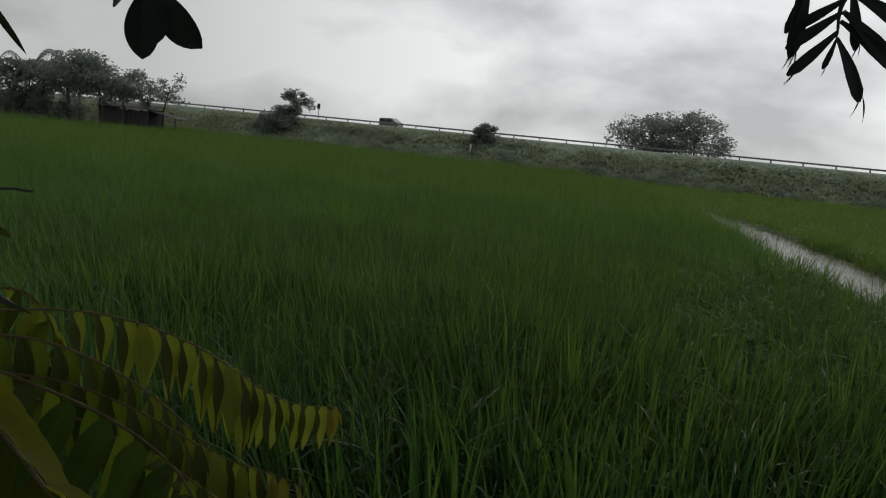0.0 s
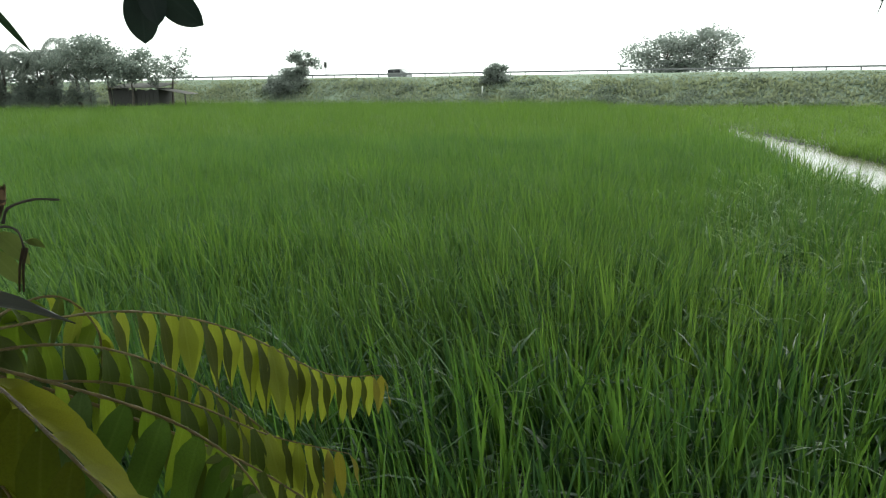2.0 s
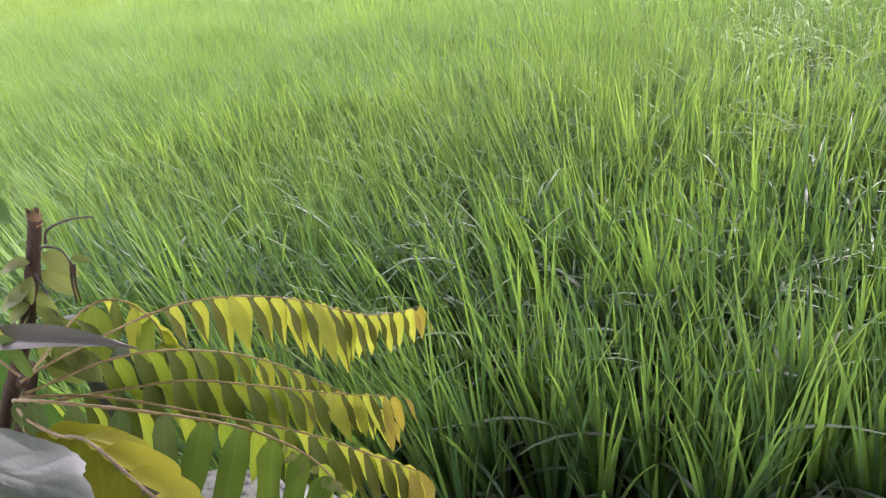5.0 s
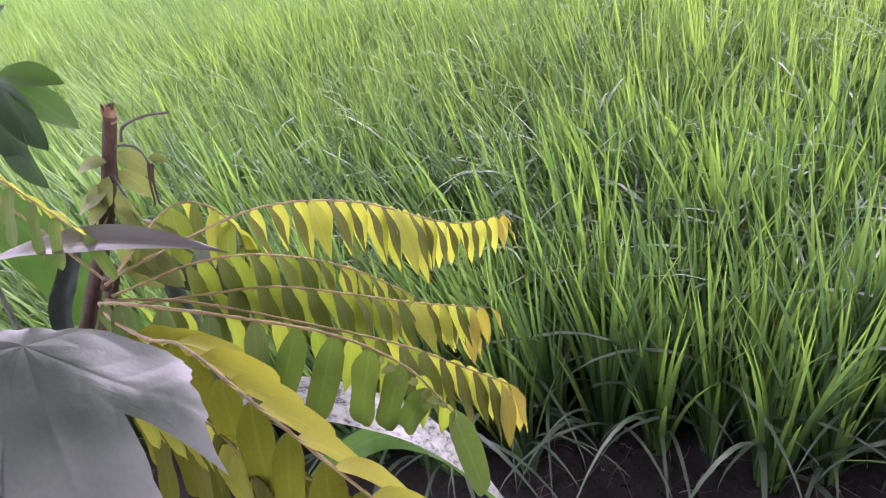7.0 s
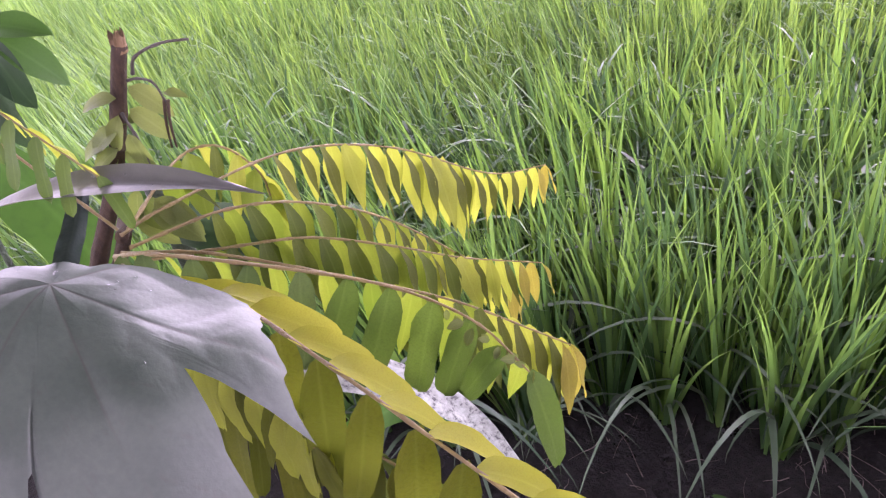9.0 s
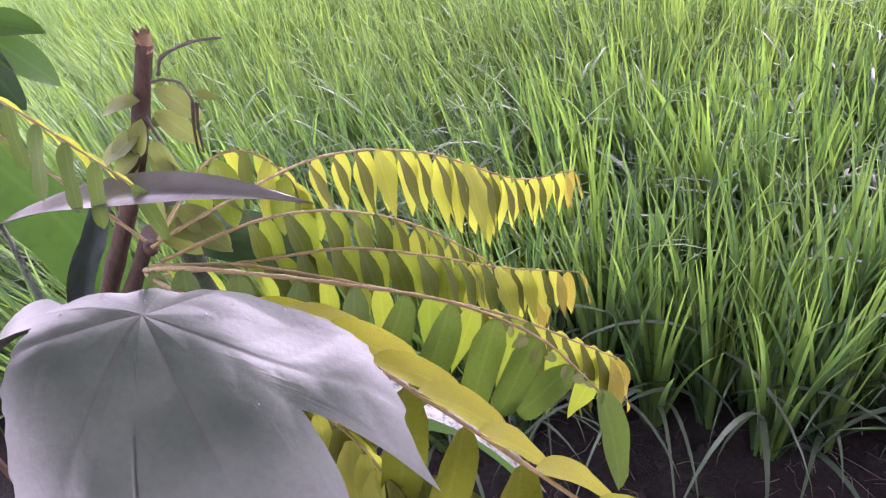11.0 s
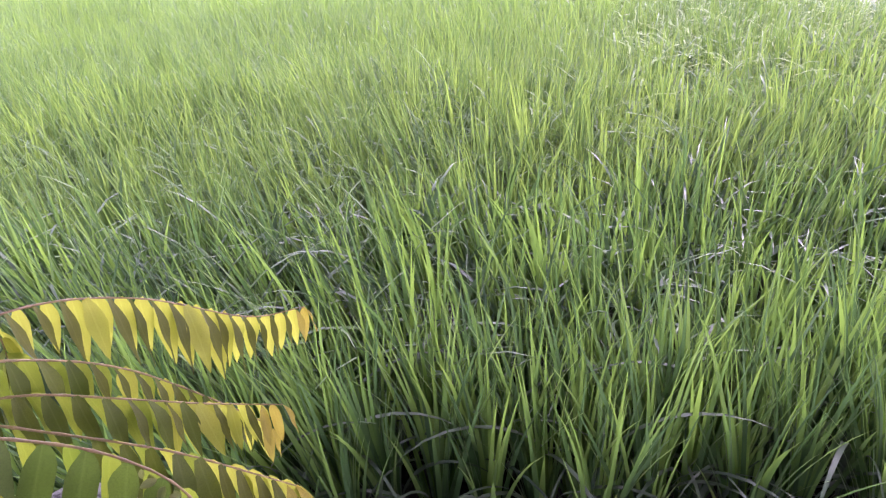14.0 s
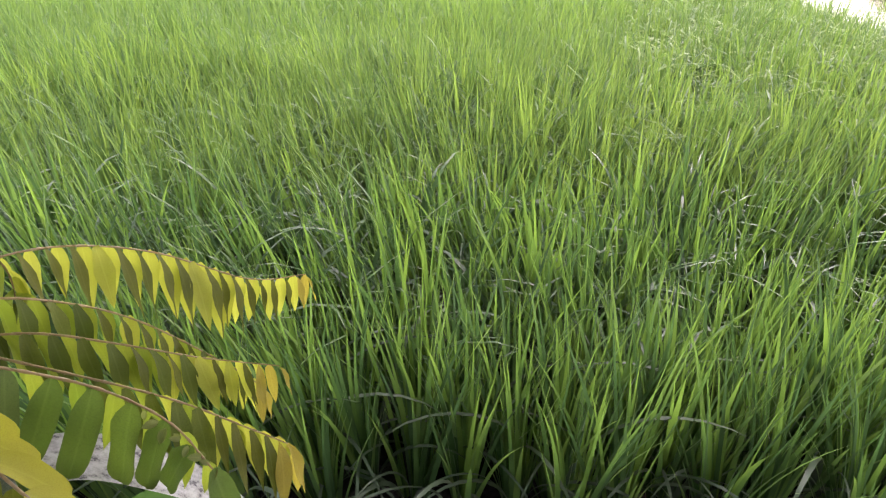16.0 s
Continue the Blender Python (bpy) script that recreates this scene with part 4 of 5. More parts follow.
# backlight or shade of each row is given by leaflet colour; sgn > 0 is near
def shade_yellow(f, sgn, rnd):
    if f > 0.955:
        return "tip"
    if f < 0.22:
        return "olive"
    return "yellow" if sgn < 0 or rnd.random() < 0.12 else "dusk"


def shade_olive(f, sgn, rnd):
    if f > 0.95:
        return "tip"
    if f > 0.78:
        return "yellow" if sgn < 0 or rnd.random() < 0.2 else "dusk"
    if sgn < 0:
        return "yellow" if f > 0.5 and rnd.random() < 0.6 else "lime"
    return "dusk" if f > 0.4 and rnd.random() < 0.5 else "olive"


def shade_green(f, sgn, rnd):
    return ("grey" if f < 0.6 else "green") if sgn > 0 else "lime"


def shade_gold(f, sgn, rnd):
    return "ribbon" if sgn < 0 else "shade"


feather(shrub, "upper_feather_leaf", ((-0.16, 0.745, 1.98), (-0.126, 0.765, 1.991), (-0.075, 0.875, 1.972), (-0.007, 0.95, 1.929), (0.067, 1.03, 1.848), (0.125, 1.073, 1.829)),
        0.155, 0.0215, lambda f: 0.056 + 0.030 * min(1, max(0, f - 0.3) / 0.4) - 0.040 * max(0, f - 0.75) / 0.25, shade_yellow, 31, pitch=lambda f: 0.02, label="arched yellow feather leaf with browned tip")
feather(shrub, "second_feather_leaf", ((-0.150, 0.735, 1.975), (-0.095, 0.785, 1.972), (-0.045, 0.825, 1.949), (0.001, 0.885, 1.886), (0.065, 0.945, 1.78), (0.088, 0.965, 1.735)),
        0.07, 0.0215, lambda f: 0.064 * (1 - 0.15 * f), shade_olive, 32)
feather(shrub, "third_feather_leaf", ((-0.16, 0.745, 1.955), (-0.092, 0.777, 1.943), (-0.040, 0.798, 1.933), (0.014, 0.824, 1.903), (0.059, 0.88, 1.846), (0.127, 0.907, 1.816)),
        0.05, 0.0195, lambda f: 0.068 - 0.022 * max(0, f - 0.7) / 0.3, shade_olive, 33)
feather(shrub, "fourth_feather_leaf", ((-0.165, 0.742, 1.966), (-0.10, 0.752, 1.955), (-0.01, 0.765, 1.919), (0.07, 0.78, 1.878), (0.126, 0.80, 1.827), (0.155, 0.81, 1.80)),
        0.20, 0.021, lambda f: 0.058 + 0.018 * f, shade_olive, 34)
feather(shrub, "green_feather_leaf", ((-0.165, 0.735, 1.968), (-0.105, 0.70, 1.993), (-0.0225, 0.7025, 1.976), (0.0497, 0.709, 1.951), (0.103, 0.702, 1.925), (0.137, 0.683, 1.898)),
        0.035, 0.031, lambda f: 0.066 + 0.028 * min(1, f / 0.7), shade_green, 35, 0.0016, 0.18, pitch=lambda f: -0.05 - 0.4 * f, far_size=0.6, facing=0.25, label="feather leaf still green, with broad leaflets")
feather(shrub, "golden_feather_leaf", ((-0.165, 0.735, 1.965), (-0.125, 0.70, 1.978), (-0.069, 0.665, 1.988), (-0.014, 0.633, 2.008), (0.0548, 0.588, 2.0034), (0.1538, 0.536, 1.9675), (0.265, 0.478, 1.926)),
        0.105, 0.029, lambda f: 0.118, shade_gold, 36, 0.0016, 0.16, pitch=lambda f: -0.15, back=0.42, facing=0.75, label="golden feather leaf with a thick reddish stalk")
feather(shrub, "curled_feather_leaf", ((-0.165, 0.76, 1.975), (-0.165, 0.85, 1.985), (-0.135, 0.87, 1.985), (-0.105, 0.87, 1.955), (-0.105, 0.87, 1.91)),
        0.085, 0.021, lambda f: 0.056, lambda f, s, r: "yellow" if r.random() < 0.25 else ("young" if r.random() < 0.85 else "olive"), 37, 0.0015, 0.7, pitch=lambda f: 0.0)
feather(shrub, "rear_feather_leaf", ((-0.17, 0.76, 1.97), (-0.27, 0.79, 2.05), (-0.285, 0.77, 2.115), (-0.215, 0.745, 2.095), (-0.145, 0.735, 2.035)),
        0.15, 0.024, lambda f: 0.046, lambda f, s, r: "green" if s > 0 else "yellow", 38, 0.0013, 0.6)
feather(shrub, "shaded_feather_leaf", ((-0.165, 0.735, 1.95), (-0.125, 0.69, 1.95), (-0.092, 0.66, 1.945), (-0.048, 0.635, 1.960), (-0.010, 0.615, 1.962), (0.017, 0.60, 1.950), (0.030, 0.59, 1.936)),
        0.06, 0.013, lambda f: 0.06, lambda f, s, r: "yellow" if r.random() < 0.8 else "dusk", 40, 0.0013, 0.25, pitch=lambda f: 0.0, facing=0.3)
feather(shrub, "low_feather_leaf", ((-0.165, 0.735, 1.94), (-0.127, 0.69, 1.90), (-0.055, 0.66, 1.885), (0.014, 0.64, 1.885), (0.067, 0.62, 1.875), (0.12, 0.61, 1.84)),
        0.05, 0.019, lambda f: 0.09, lambda f, s, r: "shade" if s > 0 else "olive", 39, 0.0014, 0.3, pitch=lambda f: 0.0, facing=0.4)

bud_leaf = leaf_mesh("young_leaf", ovate, 1.0, 0.55, 0.4, 0.4, 0.02, 6, 1, 0.2, BUD_LEAF)
rnd = random.Random(9)
for k in range(11):
    q = Vector((0.085, 0.705, 1.934)).lerp(Vector((0.140, 0.684, 1.897)), k / 10)
    place_leaf("young_leaf", bud_leaf, shrub, q, (rnd.uniform(-0.6, 0.8), rnd.uniform(-0.9, 0.3), rnd.uniform(-0.9, 0.5)), (rnd.uniform(-0.4, 0.4), -0.7, 0.7), rnd.uniform(0.008, 0.014))

# ------------------------------------------------------------------ the broken stem beside it
stump = thing("broken_stem", (-0.68, 0.86, 0.6), "brown broken stem with torn top and withered twigs", "stem")
bm = bmesh.new()
tube(bm, curve_points(((-0.68, 0.86, 0.55), (-0.60, 0.83, 1.3), (-0.42, 0.835, 1.68), (-0.30, 0.845, 1.87), (-0.23, 0.855, 1.98), (-0.182, 0.865, 2.083)), 48), 0.011, 0.0064, 10, 0.12, 6)
part("shaft", bm, BARK, stump)
bm = bmesh.new()
lo, hi = [], []
for k in range(14):
    a = k / 14 * 6.283
    c = Vector((math.cos(a), math.sin(a), 0))
    lo.append(bm.verts.new(Vector((-0.184, 0.865, 2.076)) + c * 0.0064))
    hi.append(bm.verts.new(Vector((-0.181, 0.865, 2.088 + 0.010 * ((k * 37) % 5) / 5)) + c * (0.0062 if k % 2 else 0.005)))
mid = bm.verts.new((-0.182, 0.865, 2.080))
for k in range(14):
    bm.faces.new((lo[k], lo[(k + 1) % 14], hi[(k + 1) % 14], hi[k]))
    bm.faces.new((hi[k], hi[(k + 1) % 14], mid))
part("torn_top", bm, CUT_WOOD, stump)
PODS = (-0.153, 2.039)
for ctrl, r in ((((-0.178, 0.86, 2.06), (-0.166, 0.855, 2.075), (-0.14, 0.855, 2.083), (-0.118, 0.86, 2.082)), 0.0015),
                (((-0.185, 0.86, 2.055), (-0.170, 0.853, 2.058), (-0.156, 0.85, 2.054), (-0.152, 0.85, 2.036)), 0.0013),
                (((-0.20, 0.855, 2.03), (-0.187, 0.845, 2.0), (-0.188, 0.845, 1.96)), 0.0014)):
    bm = bmesh.new()
    tube(bm, curve_points(ctrl, 14), r, r * 0.6, 6, 0.3, 4)
    part("twig", bm, TREE_BARK, stump)
bm = bmesh.new()
for dx in (0, 0.0035):
    tube(bm, curve_points(((PODS[0] + dx, 0.85, PODS[1]), (PODS[0] - 0.005 + dx, 0.848, PODS[1] - 0.018), (PODS[0] - 0.011 + dx * 1.3, 0.85, PODS[1] - 0.042)), 8), 0.0016, 0.0009, 5)
part("withered_pod", bm, BARK, stump)
SMALL_OLIVE = leaf_mesh("small_leaf", ovate, 1.0, 0.42, 0.7, 0.35, 0.02, 8, 1, 0.3, BUD_LEAF)
for o, d, up, sz in (((-0.183, 0.855, 2.052), (0.9, -0.2, -0.45), (0.3, -0.5, 0.8), 0.055), ((-0.187, 0.85, 2.035), (0.9, -0.2, -0.6), (0.2, -0.6, 0.7), 0.055),
                     ((-0.152, 0.85, 2.045), (1.0, -0.1, 0.1), (0.1, -0.3, 1), 0.028), ((-0.19, 0.86, 2.02), (-1, -0.1, 0.1), (0, -0.4, 1), 0.045),
                     ((-0.20, 0.86, 2.0), (-0.6, -0.3, -0.5), (-0.4, -0.6, 0.5), 0.04), ((-0.21, 0.855, 1.985), (0.6, -0.4, -0.6), (0.3, -0.7, 0.4), 0.045),
                     ((-0.215, 0.855, 1.97), (-0.8, -0.3, -0.2), (0.0, -0.6, 0.8), 0.04), ((-0.21, 0.85, 1.95), (0.7, -0.4, -0.5), (0.2, -0.7, 0.5), 0.05),
                     ((-0.225, 0.85, 1.94), (0.9, -0.3, -0.25), (0.1, -0.5, 0.9), 0.055), ((-0.195, 0.85, 2.045), (-0.9, -0.2, 0.05), (0.0, -0.6, 0.8), 0.05),
                     ((-0.205, 0.85, 2.02), (-0.8, -0.3, -0.35), (0.1, -0.8, 0.5), 0.055), ((-0.20, 0.85, 2.03), (-0.4, -0.3, -0.8), (0.2, -0.9, 0.2), 0.05), ((-0.215, 0.85, 2.01), (-1.0, -0.2, -0.2), (-0.1, -0.7, 0.7), 0.06),
                     ((-0.195, 0.845, 2.015), (0.35, -0.3, -0.9), (0.3, -0.9, 0.2), 0.05), ((-0.205, 0.845, 2.0), (0.8, -0.3, -0.5), (0.2, -0.8, 0.5), 0.045), ((-0.215, 0.85, 2.0), (-0.7, -0.3, -0.3), (0.1, -0.8, 0.6), 0.05),
                     ((-0.20, 0.85, 1.99), (0.5, -0.3, -0.9), (0.3, -0.8, 0.3), 0.045), ((-0.205, 0.85, 1.975), (0.8, -0.2, 0.0), (0.0, -0.7, 0.7), 0.045), ((-0.22, 0.85, 1.99), (-0.9, -0.1, -0.6), (-0.2, -0.8, 0.4), 0.055),
                     ((-0.215, 0.85, 1.96), (-0.3, -0.4, -1), (0.2, -0.9, 0.2), 0.05), ((-0.195, 0.84, 1.955), (0.9, -0.3, -0.5), (0.2, -0.5, 0.8), 0.07), ((-0.20, 0.84, 1.945), (0.85, -0.4, -0.15), (0.1, -0.4, 0.9), 0.075), ((-0.23, 0.85, 1.93), (0.95, -0.25, -0.4), (0.1, -0.5, 0.9), 0.06)):
    place_leaf("leaf", SMALL_OLIVE, stump, o, d, up, sz * 0.78)

# ------------------------------------------------------------------ the lobed plant on the bank
lobed = thing("lobed_leaf_plant", (-0.10, 0.66, 0.62), "plant with a large dark grey-green lobed leaf, wet with rain", "plant")
bm = bmesh.new()
tube(bm, curve_points(((-0.10, 0.66, 0.58), (-0.11, 0.65, 1.3), (-0.13, 0.64, 1.85), (-0.05, 0.57, 2.03), (-0.007, 0.534, 2.098)), 30), 0.006, 0.0013, 8)
part("stem", bm, DARK_STEM, lobed)


# the leaf's reach in millimetres by the bearing from its stalk, 0 along +x
LOBE_ANGLE = (-180, -159, -123, -109, -94, -81, -77, -75, -55, -36, -29, -27, -21, -16.7, -13, -10.7, -9.6, -5.6, 4.7, 11, 27, 47, 70, 110, 145, 172, 180)
LOBE_REACH = (34, 34, 49, 61, 80, 74, 54, 88, 100, 96, 86, 73, 63, 52, 62, 75, 88, 81, 73, 68, 61, 38, 17, 12, 18, 32, 34)
LEAF_AT = Vector((-0.006, 0.532, 2.099))


def leaf_fall(dx, dy):
    """The leaf's height over its stalk: nearly level, falling away to the side and at the tips of the lobes."""
    zx = -0.53 * dx if dx > 0 else -0.28 * dx - 6.0 * dx * dx
    zy = -0.2 * dy if dy > 0 else -9.0 * dy * dy
    return zx + zy - 18 * max(0.0, math.hypot(dx, dy) - 0.055) ** 2


def lobed_leaf():
    """A broad leaf with pointed lobes and notches, quilted between its veins."""
    veins = (-5, -50, -100, -150, 60)
    na, nr = 300, 56
    verts, faces, rib = [tuple(LEAF_AT)], [], [1.0]
    for j in range(1, nr + 1):
        for i in range(na):
            deg = -180 + 360 * i / na
            R = float(np.interp(deg, LOBE_ANGLE, LOBE_REACH)) / 1000
            R *= 1 + 0.012 * math.sin(23 * radians(deg)) + 0.008 * math.sin(57 * radians(deg))
            r = R * j / nr
            off = min((abs(deg - q - 90 * r * math.sin(q)) for q in veins))
            away = r * math.sin(radians(min(90, off)))
            vein = max(0.0, 1 - away / 0.0007)
            side_vein = (r - 0.8 * away) / 0.0125
            near = abs(side_vein - round(side_vein))
            rung = max(0.0, 1 - near * 0.0125 / 0.0006) * (1 if 0.0008 < away < 0.02 else 0)
            dx, dy = r * math.cos(radians(deg)), r * math.sin(radians(deg))
            quilt = 0.0008 * (1 - math.exp(-away / 0.005)) + 0.0003 * math.sin(math.pi * min(0.5, near)) * min(1.0, away / 0.004)
            swell = 0.0026 * math.sin(95 * dx + 1.0) * math.sin(80 * dy + 0.4) * min(1.0, r / 0.03)
            curl = 0.0010 * math.sin(7 * radians(deg) + 1.0) * (j / nr) ** 4
            verts.append((LEAF_AT.x + dx, LEAF_AT.y + dy, LEAF_AT.z + leaf_fall(dx, dy) + quilt + swell + curl))
            rib.append(0.8 + 0.2 * max(vein, 0.5 * rung))
    for i in range(na):
        faces.append((0, 1 + i, 1 + (i + 1) % na))
    for j in range(nr - 1):
        for i in range(na):
            a, b = 1 + j * na + i, 1 + j * na + (i + 1) % na
            faces.append((a, a + na, b + na, b))
    me = bpy.data.meshes.new("lobed_leaf")
    me.from_pydata(verts, [], faces)
    me.attributes.new("rib", "FLOAT", "POINT").data.foreach_set("value", rib)
    me.polygons.foreach_set("use_smooth", [True] * len(faces))
    me.materials.append(DARK_LEAF)
    ob = new("lobed_leaf", me)
    adopt(ob, lobed)
    return tagged(ob, "large dark wet leaf with pointed lobes")


big_leaf = lobed_leaf()
blade_leaf = place_leaf("blade_leaf", leaf_mesh("blade_leaf", lance, 0.225, 0.030, 0.62, 0.35, 0.0015, 18, 2, 0.1, PLUM_LEAF), lobed,
           (-0.255, 0.735, 2.012), (0.95, 0.0, 0.30), (-0.30, -0.12, 0.95), 1.0, "narrow plum-grey leaf with raindrops")
bm = bmesh.new()
tube(bm, curve_points(((-0.115, 0.64, 1.70), (-0.22, 0.70, 1.9), (-0.255, 0.735, 2.012)), 12), 0.004, 0.002, 7)
part("leaf_stalk", bm, DARK_STEM, lobed)
DROP_M = Mat("raindrop", 0.03, 0.9)
DROP_M.colour((0.95, 0.97, 0.98))
DROP_M.b.inputs["Transmission Weight"].default_value = 1.0
DROP_M.b.inputs["IOR"].default_value = 1.33
drop_mesh = bpy.data.meshes.new("raindrop")
bm = bmesh.new()
bmesh.ops.create_uvsphere(bm, u_segments=10, v_segments=6, radius=0.0016)
for v in bm.verts:
    v.co.z *= 0.6
for f in bm.faces:
    f.smooth = True
bm.to_mesh(drop_mesh)
bm.free()
drop_mesh.materials.append(DROP_M.m)
for i, k, size in ((7, 1, 1.2), (8, 3, 0.8), (9, 2, 1.5), (10, 3, 1.0), (12, 1, 0.7), (5, 2, 0.9), (14, 2, 0.6)):
    d = new("raindrop", drop_mesh)
    d.parent = blade_leaf
    d.matrix_basis = Matrix.Translation(blade_leaf.data.vertices[i * 5 + k].co + Vector((0, 0, 0.0006))) @ Matrix.Scale(size, 4)

rnd = random.Random(5)
for _ in range(16):
    k = rnd.randrange(300 * 8, 300 * 50)
    d = new("raindrop", drop_mesh)
    d.parent = big_leaf
    d.matrix_basis = Matrix.Translation(big_leaf.data.vertices[1 + k].co) @ Matrix.Scale(rnd.uniform(0.35, 0.8), 4)

# ------------------------------------------------------------------ broad-leaved plants behind
canna = thing("broad_leaf_plant", (-0.36, 1.10, 0.5), "plant with broad arching leaves, one weathered pale", "plant")
bm = bmesh.new()
tube(bm, curve_points(((-0.36, 1.10, 0.4), (-0.36, 1.08, 1.0), (-0.34, 1.04, 1.45), (-0.30, 0.98, 1.9)), 20), 0.02, 0.012, 9)
part("stem", bm, DARK_STEM, canna)


def leaf_along(name, ctrl, width, material, parent, label, face, fold=0.2, shape=strap, n=30, across=3, wave=0.003):
    """A long leaf whose rib follows a curve, its upper face turned towards face."""
    pts = curve_points(ctrl, n + 1)
    verts, faces, rib, m = [], [], [], 2 * across + 1
    for i, p in enumerate(pts):
        t = (pts[min(i + 1, len(pts) - 1)] - pts[max(i - 1, 0)]).normalized()
        up = (Vector(face) - t * Vector(face).dot(t)).normalized()
        side = up.cross(t)
        hw = width / 2 * max(0.02, shape(i / (len(pts) - 1)))
        for j in range(m):
            u = (j - across) / across
            verts.append(p + side * (u * hw) + up * (fold * hw * abs(u) + wave * math.sin(0.9 * i + 2.0 * j) * abs(u)))
            rib.append(1 - abs(u))
    for i in range(len(pts) - 1):
        for j in range(m - 1):
            a = i * m + j
            faces.append((a, a + 1, a + m + 1, a + m))
    me = bpy.data.meshes.new(name)
    me.from_pydata([tuple(v) for v in verts], [], faces)
    me.attributes.new("rib", "FLOAT", "POINT").data.foreach_set("value", rib)
    me.polygons.foreach_set("use_smooth", [True] * len(faces))
    me.materials.append(material)
    ob = new(name, me)
    adopt(ob, parent)
    return tagged(ob, label) if label else ob


leaf_along("side_lobe", ((-0.035, 0.535, 2.098), (-0.062, 0.525, 2.088), (-0.085, 0.51, 2.05), (-0.095, 0.495, 1.99), (-0.09, 0.485, 1.94)),
           0.062, DARK_LEAF, lobed, "dark lobe hanging in shade", (-0.9, -0.15, 0.35), 0.25, lance, 24, 3, 0.001)


def tapering(s):
    return min(1.0, 6 * s + 0.15) * (1 - 0.5 * s) * (1 - s ** 5)


leaf_along("pale_leaf", ((-0.36, 1.055, 1.50), (-0.25, 1.09, 1.492), (-0.155, 1.11, 1.445), (-0.08, 1.13, 1.374), (-0.02, 1.14, 1.282), (0.045, 1.15, 1.14)),
           0.078, PALE_LEAF, canna, "long weathered leaf, pale with dark flecks", (0.45, -0.55, 0.7), shape=tapering)
leaf_along("green_leaf", ((-0.35, 1.10, 1.22), (-0.21, 1.17, 1.30), (-0.11, 1.195, 1.275), (-0.035, 1.20, 1.185), (0.028, 1.20, 1.04)),
           0.05, BROAD_LEAF, canna, "fresh green leaf under the pale one", (0.35, -0.65, 0.6))
leaf_along("green_leaf", ((-0.37, 0.97, 1.70), (-0.375, 0.94, 1.80), (-0.39, 0.925, 1.90), (-0.42, 0.915, 1.98), (-0.48, 0.91, 2.06)),
           0.085, BROAD_LEAF, canna, "broad bright green leaf", (0.25, -0.95, 0.15), 0.25, lance)
leaf_along("dark_leaf", ((-0.40, 0.87, 1.74), (-0.30, 0.815, 1.895), (-0.250, 0.80, 1.955), (-0.224, 0.80, 1.99), (-0.205, 0.80, 2.008)),
           0.022, SLATE_LEAF, canna, "dark bottle-green folded leaf", (0.5, -0.8, 0.1), 0.7, strap)
place_leaf("dark_leaf", leaf_mesh("canna_dark_low", lance, 0.24, 0.06, 0.9, 0.5, 0.003, 14, 2, 0.1, SHADE_LEAF), canna,
           (-0.33, 0.98, 1.84), (0.9, -0.2, 0.1), (0.1, -0.5, 0.85), 1.0)

# shaded and lit copies of one bush leaf, the light put into their colour
OVAL_SHADED = leaf_mesh("oval_leaf", ovate, 1.0, 0.46, 0.5, 0.3, 0.012, 10, 2, 0.15, SHADE_LEAF)
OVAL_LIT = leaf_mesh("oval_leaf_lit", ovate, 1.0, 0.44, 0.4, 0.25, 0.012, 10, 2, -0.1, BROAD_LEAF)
sidebush = thing("oval_leaf_bush", (-1.75, 1.65, 0.3), "bush with glossy dark green oval leaves", "bush")
bm = bmesh.new()
tube(bm, curve_points(((-1.75, 1.65, 0.2), (-1.70, 1.60, 0.9), (-1.35, 1.50, 1.72), (-1.0, 1.42, 1.94), (-0.84, 1.40, 2.0), (-0.79, 1.40, 2.06)), 24), 0.012, 0.004, 8, 0.2, 5)
part("stem", bm, BARK, sidebush)
for o, d, up, sz, me_ in (((-0.80, 1.39, 1.99), (0.9, -0.1, -0.05), (0, -0.5, 0.9), 0.13, OVAL_LIT), ((-0.81, 1.39, 1.98), (0.25, -0.2, -0.95), (0.3, -0.9, 0.2), 0.15, OVAL_SHADED),
                          ((-0.80, 1.40, 1.97), (0.75, 0.1, -0.75), (0.5, -0.5, 0.6), 0.14, OVAL_LIT), ((-0.83, 1.39, 1.95), (-0.1, -0.2, -1), (0.2, -0.9, 0.1), 0.16, OVAL_SHADED),
                          ((-0.82, 1.40, 2.02), (0.5, -0.2, 0.6), (-0.3, -0.7, 0.6), 0.13, OVAL_SHADED), ((-0.85, 1.40, 1.93), (-0.8, -0.2, -0.3), (0, -0.5, 0.9), 0.14, OVAL_SHADED),
                          ((-0.86, 1.40, 1.88), (0.3, -0.3, -0.9), (0.1, -0.9, 0.3), 0.13, OVAL_SHADED), ((-0.79, 1.40, 2.05), (-0.6, -0.2, 0.5), (0.2, -0.7, 0.7), 0.13, OVAL_SHADED)):
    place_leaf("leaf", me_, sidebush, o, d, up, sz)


# ------------------------------------------------------------------ leaves hanging overhead
DROOPING = leaf_mesh("drooping_leaf", obovate, 1.0, 0.50, 0.3, 0.2, 0.012, 12, 2, 0.1, SLATE_LEAF)

bm = bmesh.new()
tube(bm, curve_points((Vector((-1.35, 0.9, 4.3)), Vector((-1.1, 1.5, 3.5)), Vector((-0.711, 1.969, 2.651)), Vector((-0.61, 1.925, 2.535)), Vector((-0.603, 1.918, 2.448))), 40), 0.014, 0.003, 8)
over = part("hanging_branch", bm, BARK, shade, "thin branch with dark oval leaves hanging down")
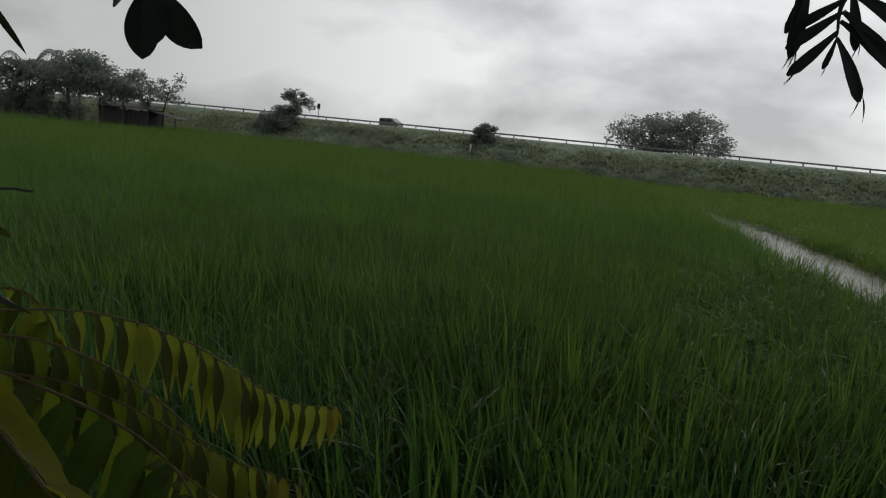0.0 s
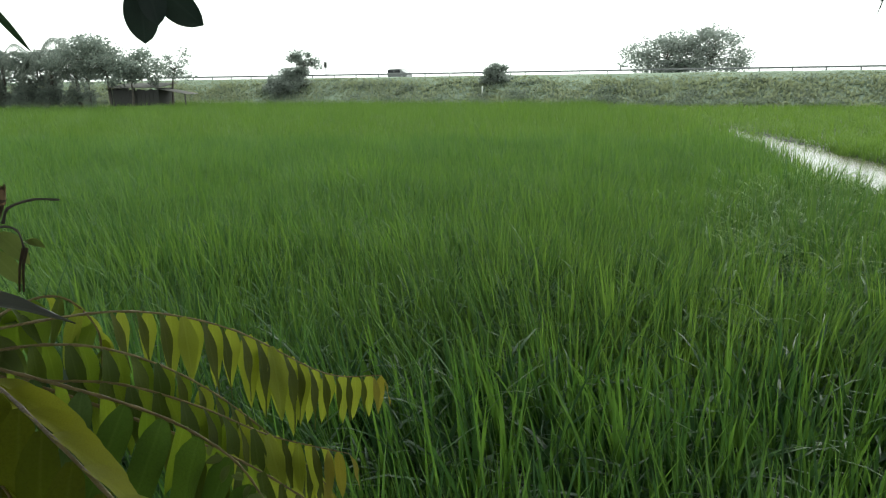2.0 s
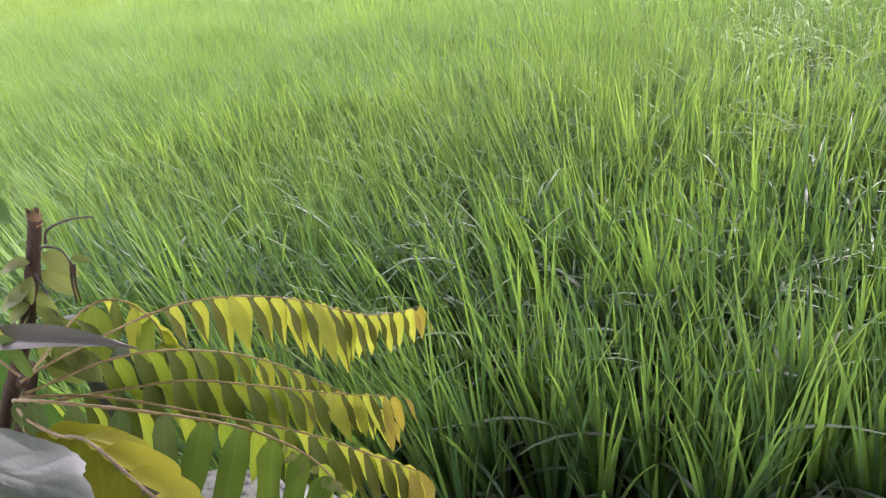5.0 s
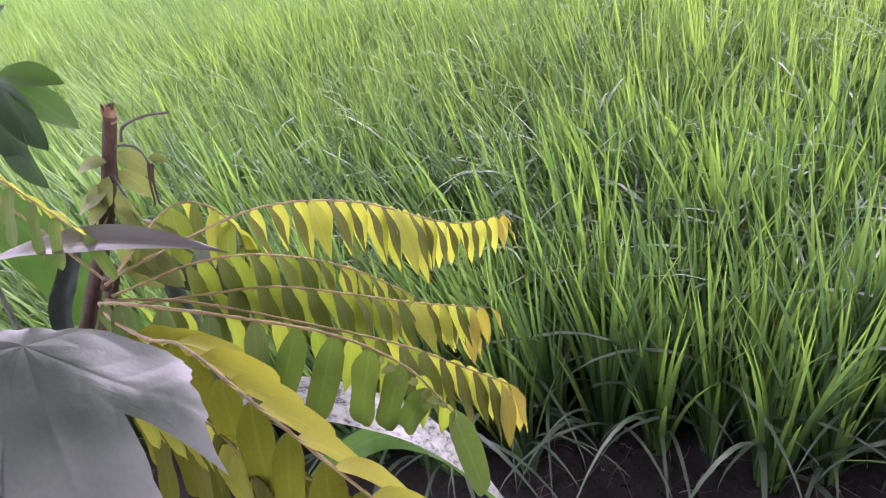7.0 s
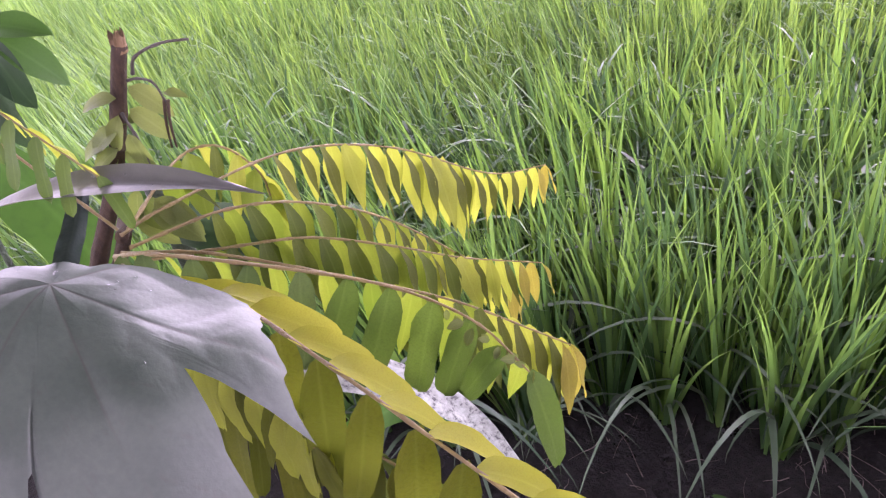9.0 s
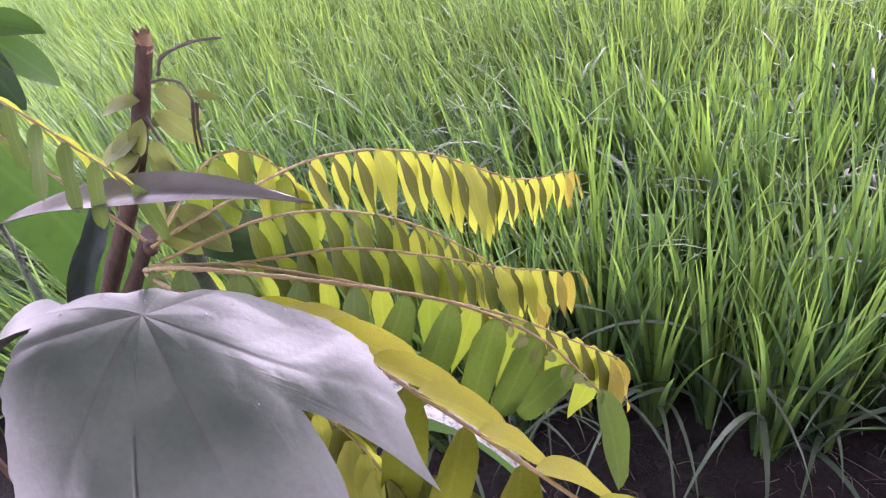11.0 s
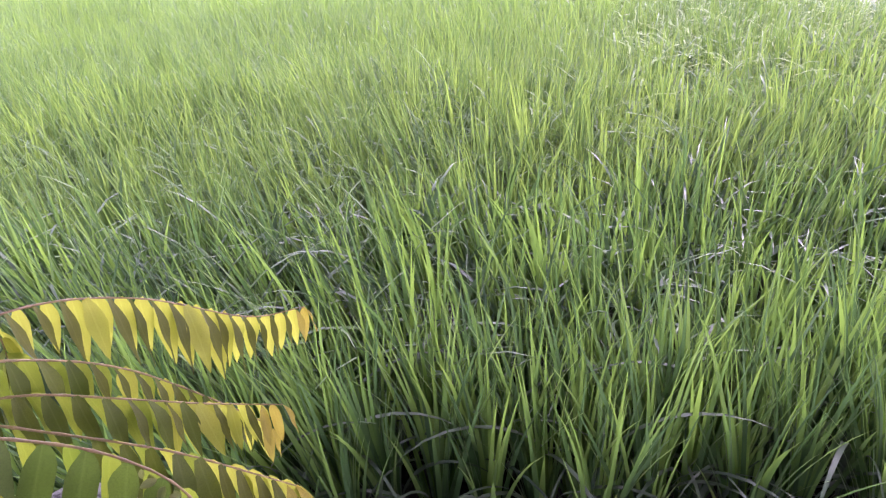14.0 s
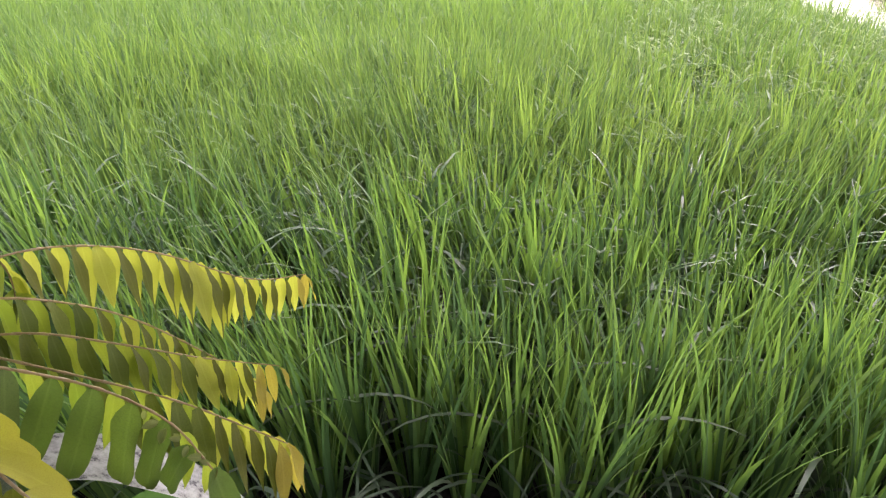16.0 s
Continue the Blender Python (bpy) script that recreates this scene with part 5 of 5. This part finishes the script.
for o, d, up, sz in (((-0.607, 1.918, 2.441), (-0.10, 0, -1), (0.2, -1, 0), 0.118), ((-0.603, 1.918, 2.441), (0.72, 0, -0.80), (-0.2, -1, -0.1), 0.125),
                     ((-0.595, 1.911, 2.434), (0.25, -0.1, -1), (0.5, -0.8, 0), 0.085), ((-0.624, 1.918, 2.455), (-0.75, 0, -0.55), (0, -0.8, 0.6), 0.07), ((-0.61, 1.925, 2.463), (-0.1, 0.2, -1), (-0.3, -1, 0), 0.10)):
    place_leaf("leaf", DROOPING, over, o, d, up, sz * 1.45)
bm = bmesh.new()
tube(bm, curve_points((Vector((-1.35, 0.9, 4.3)), Vector((-1.233, 2.085, 2.825)), Vector((-1.132, 1.94, 2.55)), Vector((-1.023, 1.918, 2.39))), 20), 0.004, 0.0015, 5)
twig = part("hanging_twig", bm, BARK, shade)
place_leaf("leaf", leaf_mesh("thin_leaf", lance, 0.115, 0.012, 0.25, 0.6, 0.002, 14, 1, 0.4, SHADE_LEAF), twig, Vector((-1.023, 1.918, 2.39)), (0.62, 0.0, -0.68), (0.5, -0.8, 0.4), 1.45)

frond = thing("overhanging_frond", (2.3, 3.0, 0.0), "dark palm frond tips hanging overhead", "palm frond")
bm = bmesh.new()
tube(bm, curve_points(((2.3, 3.0, -0.05), (2.2, 2.95, 1.6), (1.9, 2.85, 2.9), (1.45, 2.72, 2.98), (1.25, 2.705, 2.72), (1.235, 2.705, 2.58)), 44), 0.03, 0.003, 8)
part("stem", bm, TREE_BARK, frond)
rnd = random.Random(4)


def torn(s):
    return (0.35 + 0.65 * min(1.0, s / 0.55)) * (1.0 if s < 0.86 else 1 - 0.75 * (s - 0.86) / 0.14)


strip = leaf_mesh("frond_strip", torn, 1.0, 0.19, 0.25, 0.35, 0.006, 12, 1, 0.3, SLATE_LEAF)
shred = leaf_mesh("frond_shred", lance, 1.0, 0.05, 0.7, 0.35, 0.01, 10, 1, 0.6, SLATE_LEAF)
for o, d, sz in (((1.236, 2.705, 2.60), (-0.62, 0, -0.75), 0.19), ((1.236, 2.705, 2.58), (0.55, 0, -0.85), 0.22), ((1.238, 2.705, 2.63), (0.85, 0, -0.5), 0.24), ((1.24, 2.705, 2.66), (0.75, 0, -0.55), 0.28),
                 ((1.24, 2.705, 2.66), (-0.7, 0, -0.6), 0.19), ((1.245, 2.705, 2.70), (-0.75, 0, -0.55), 0.17), ((1.25, 2.705, 2.72), (0.8, 0, -0.35), 0.30), ((1.13, 2.71, 2.72), (-0.05, 0, -1), 0.21),
                 ((1.10, 2.71, 2.72), (0.1, 0, -1), 0.19), ((1.12, 2.71, 2.73), (-0.2, 0, -1), 0.15), ((1.236, 2.705, 2.58), (-0.2, 0, -1), 0.10), ((1.25, 2.705, 2.74), (0.3, 0, -0.9), 0.2)):
    place_leaf("strip", strip, frond, o, d, (0.2, -1, 0.15), sz)
    end = Vector(o) + Vector(d).normalized() * sz * 0.85
    for _ in range(2):
        place_leaf("shred", shred, frond, end, (0.5 * d[0] + rnd.uniform(-0.3, 0.3), 0, -1), (0.3, -1, 0.1), sz * rnd.uniform(0.3, 0.55))
bm = bmesh.new()
tube(bm, curve_points(((1.45, 2.72, 2.98), (1.25, 2.715, 2.90), (1.12, 2.71, 2.73)), 8), 0.004, 0.002, 5)
part("twig", bm, TREE_BARK, frond)

# ------------------------------------------------------------------ litter and seedlings on the mud
rnd = random.Random(12)
litter = thing("root_litter", (0.9, 2.05, 0.0), "tangle of thin dead roots and twigs on mud", "litter", kind="stuff")
bm = bmesh.new()
for k in range(360):
    x, y = (rnd.uniform(-0.3, 2.2) if k < 150 else rnd.gauss(1.45, 0.28)), rnd.uniform(1.6, 2.35)
    a, ln = rnd.random() * 6.28, rnd.uniform(0.03, 0.26) * rnd.uniform(0.5, 1.0)
    p = [Vector((x + math.cos(a) * ln * k + rnd.uniform(-0.01, 0.01), y + math.sin(a) * ln * k + rnd.uniform(-0.01, 0.01), 0)) for k in (0, 0.33, 0.66, 1)]
    for q in p:
        q.z = float(ground_z(np.array(q.x), np.array(q.y))) + 0.004 + rnd.random() * 0.02
    tube(bm, curve_points(p, 7), rnd.uniform(0.0008, 0.0026), 0.0007, 4)
part("twigs", bm, TWIG, litter)
seedling = thing("seedling", (0.55, 1.885, 0.02), "small bright green seedling sprouting from mud", "seedling")
bm = bmesh.new()
gz = float(ground_z(np.array(0.55), np.array(1.885)))
tube(bm, [Vector((0.55, 1.885, gz - 0.02)), Vector((0.55, 1.885, gz + 0.06))], 0.003, 0.002, 6)
part("stem", bm, STALK, seedling)
for a in (0.3, 2.6, 4.4):
    place_leaf("leaf", OVAL_LIT, seedling, (0.55, 1.885, gz + 0.06), (math.cos(a), math.sin(a), 0.25), (0, 0, 1), 0.07)
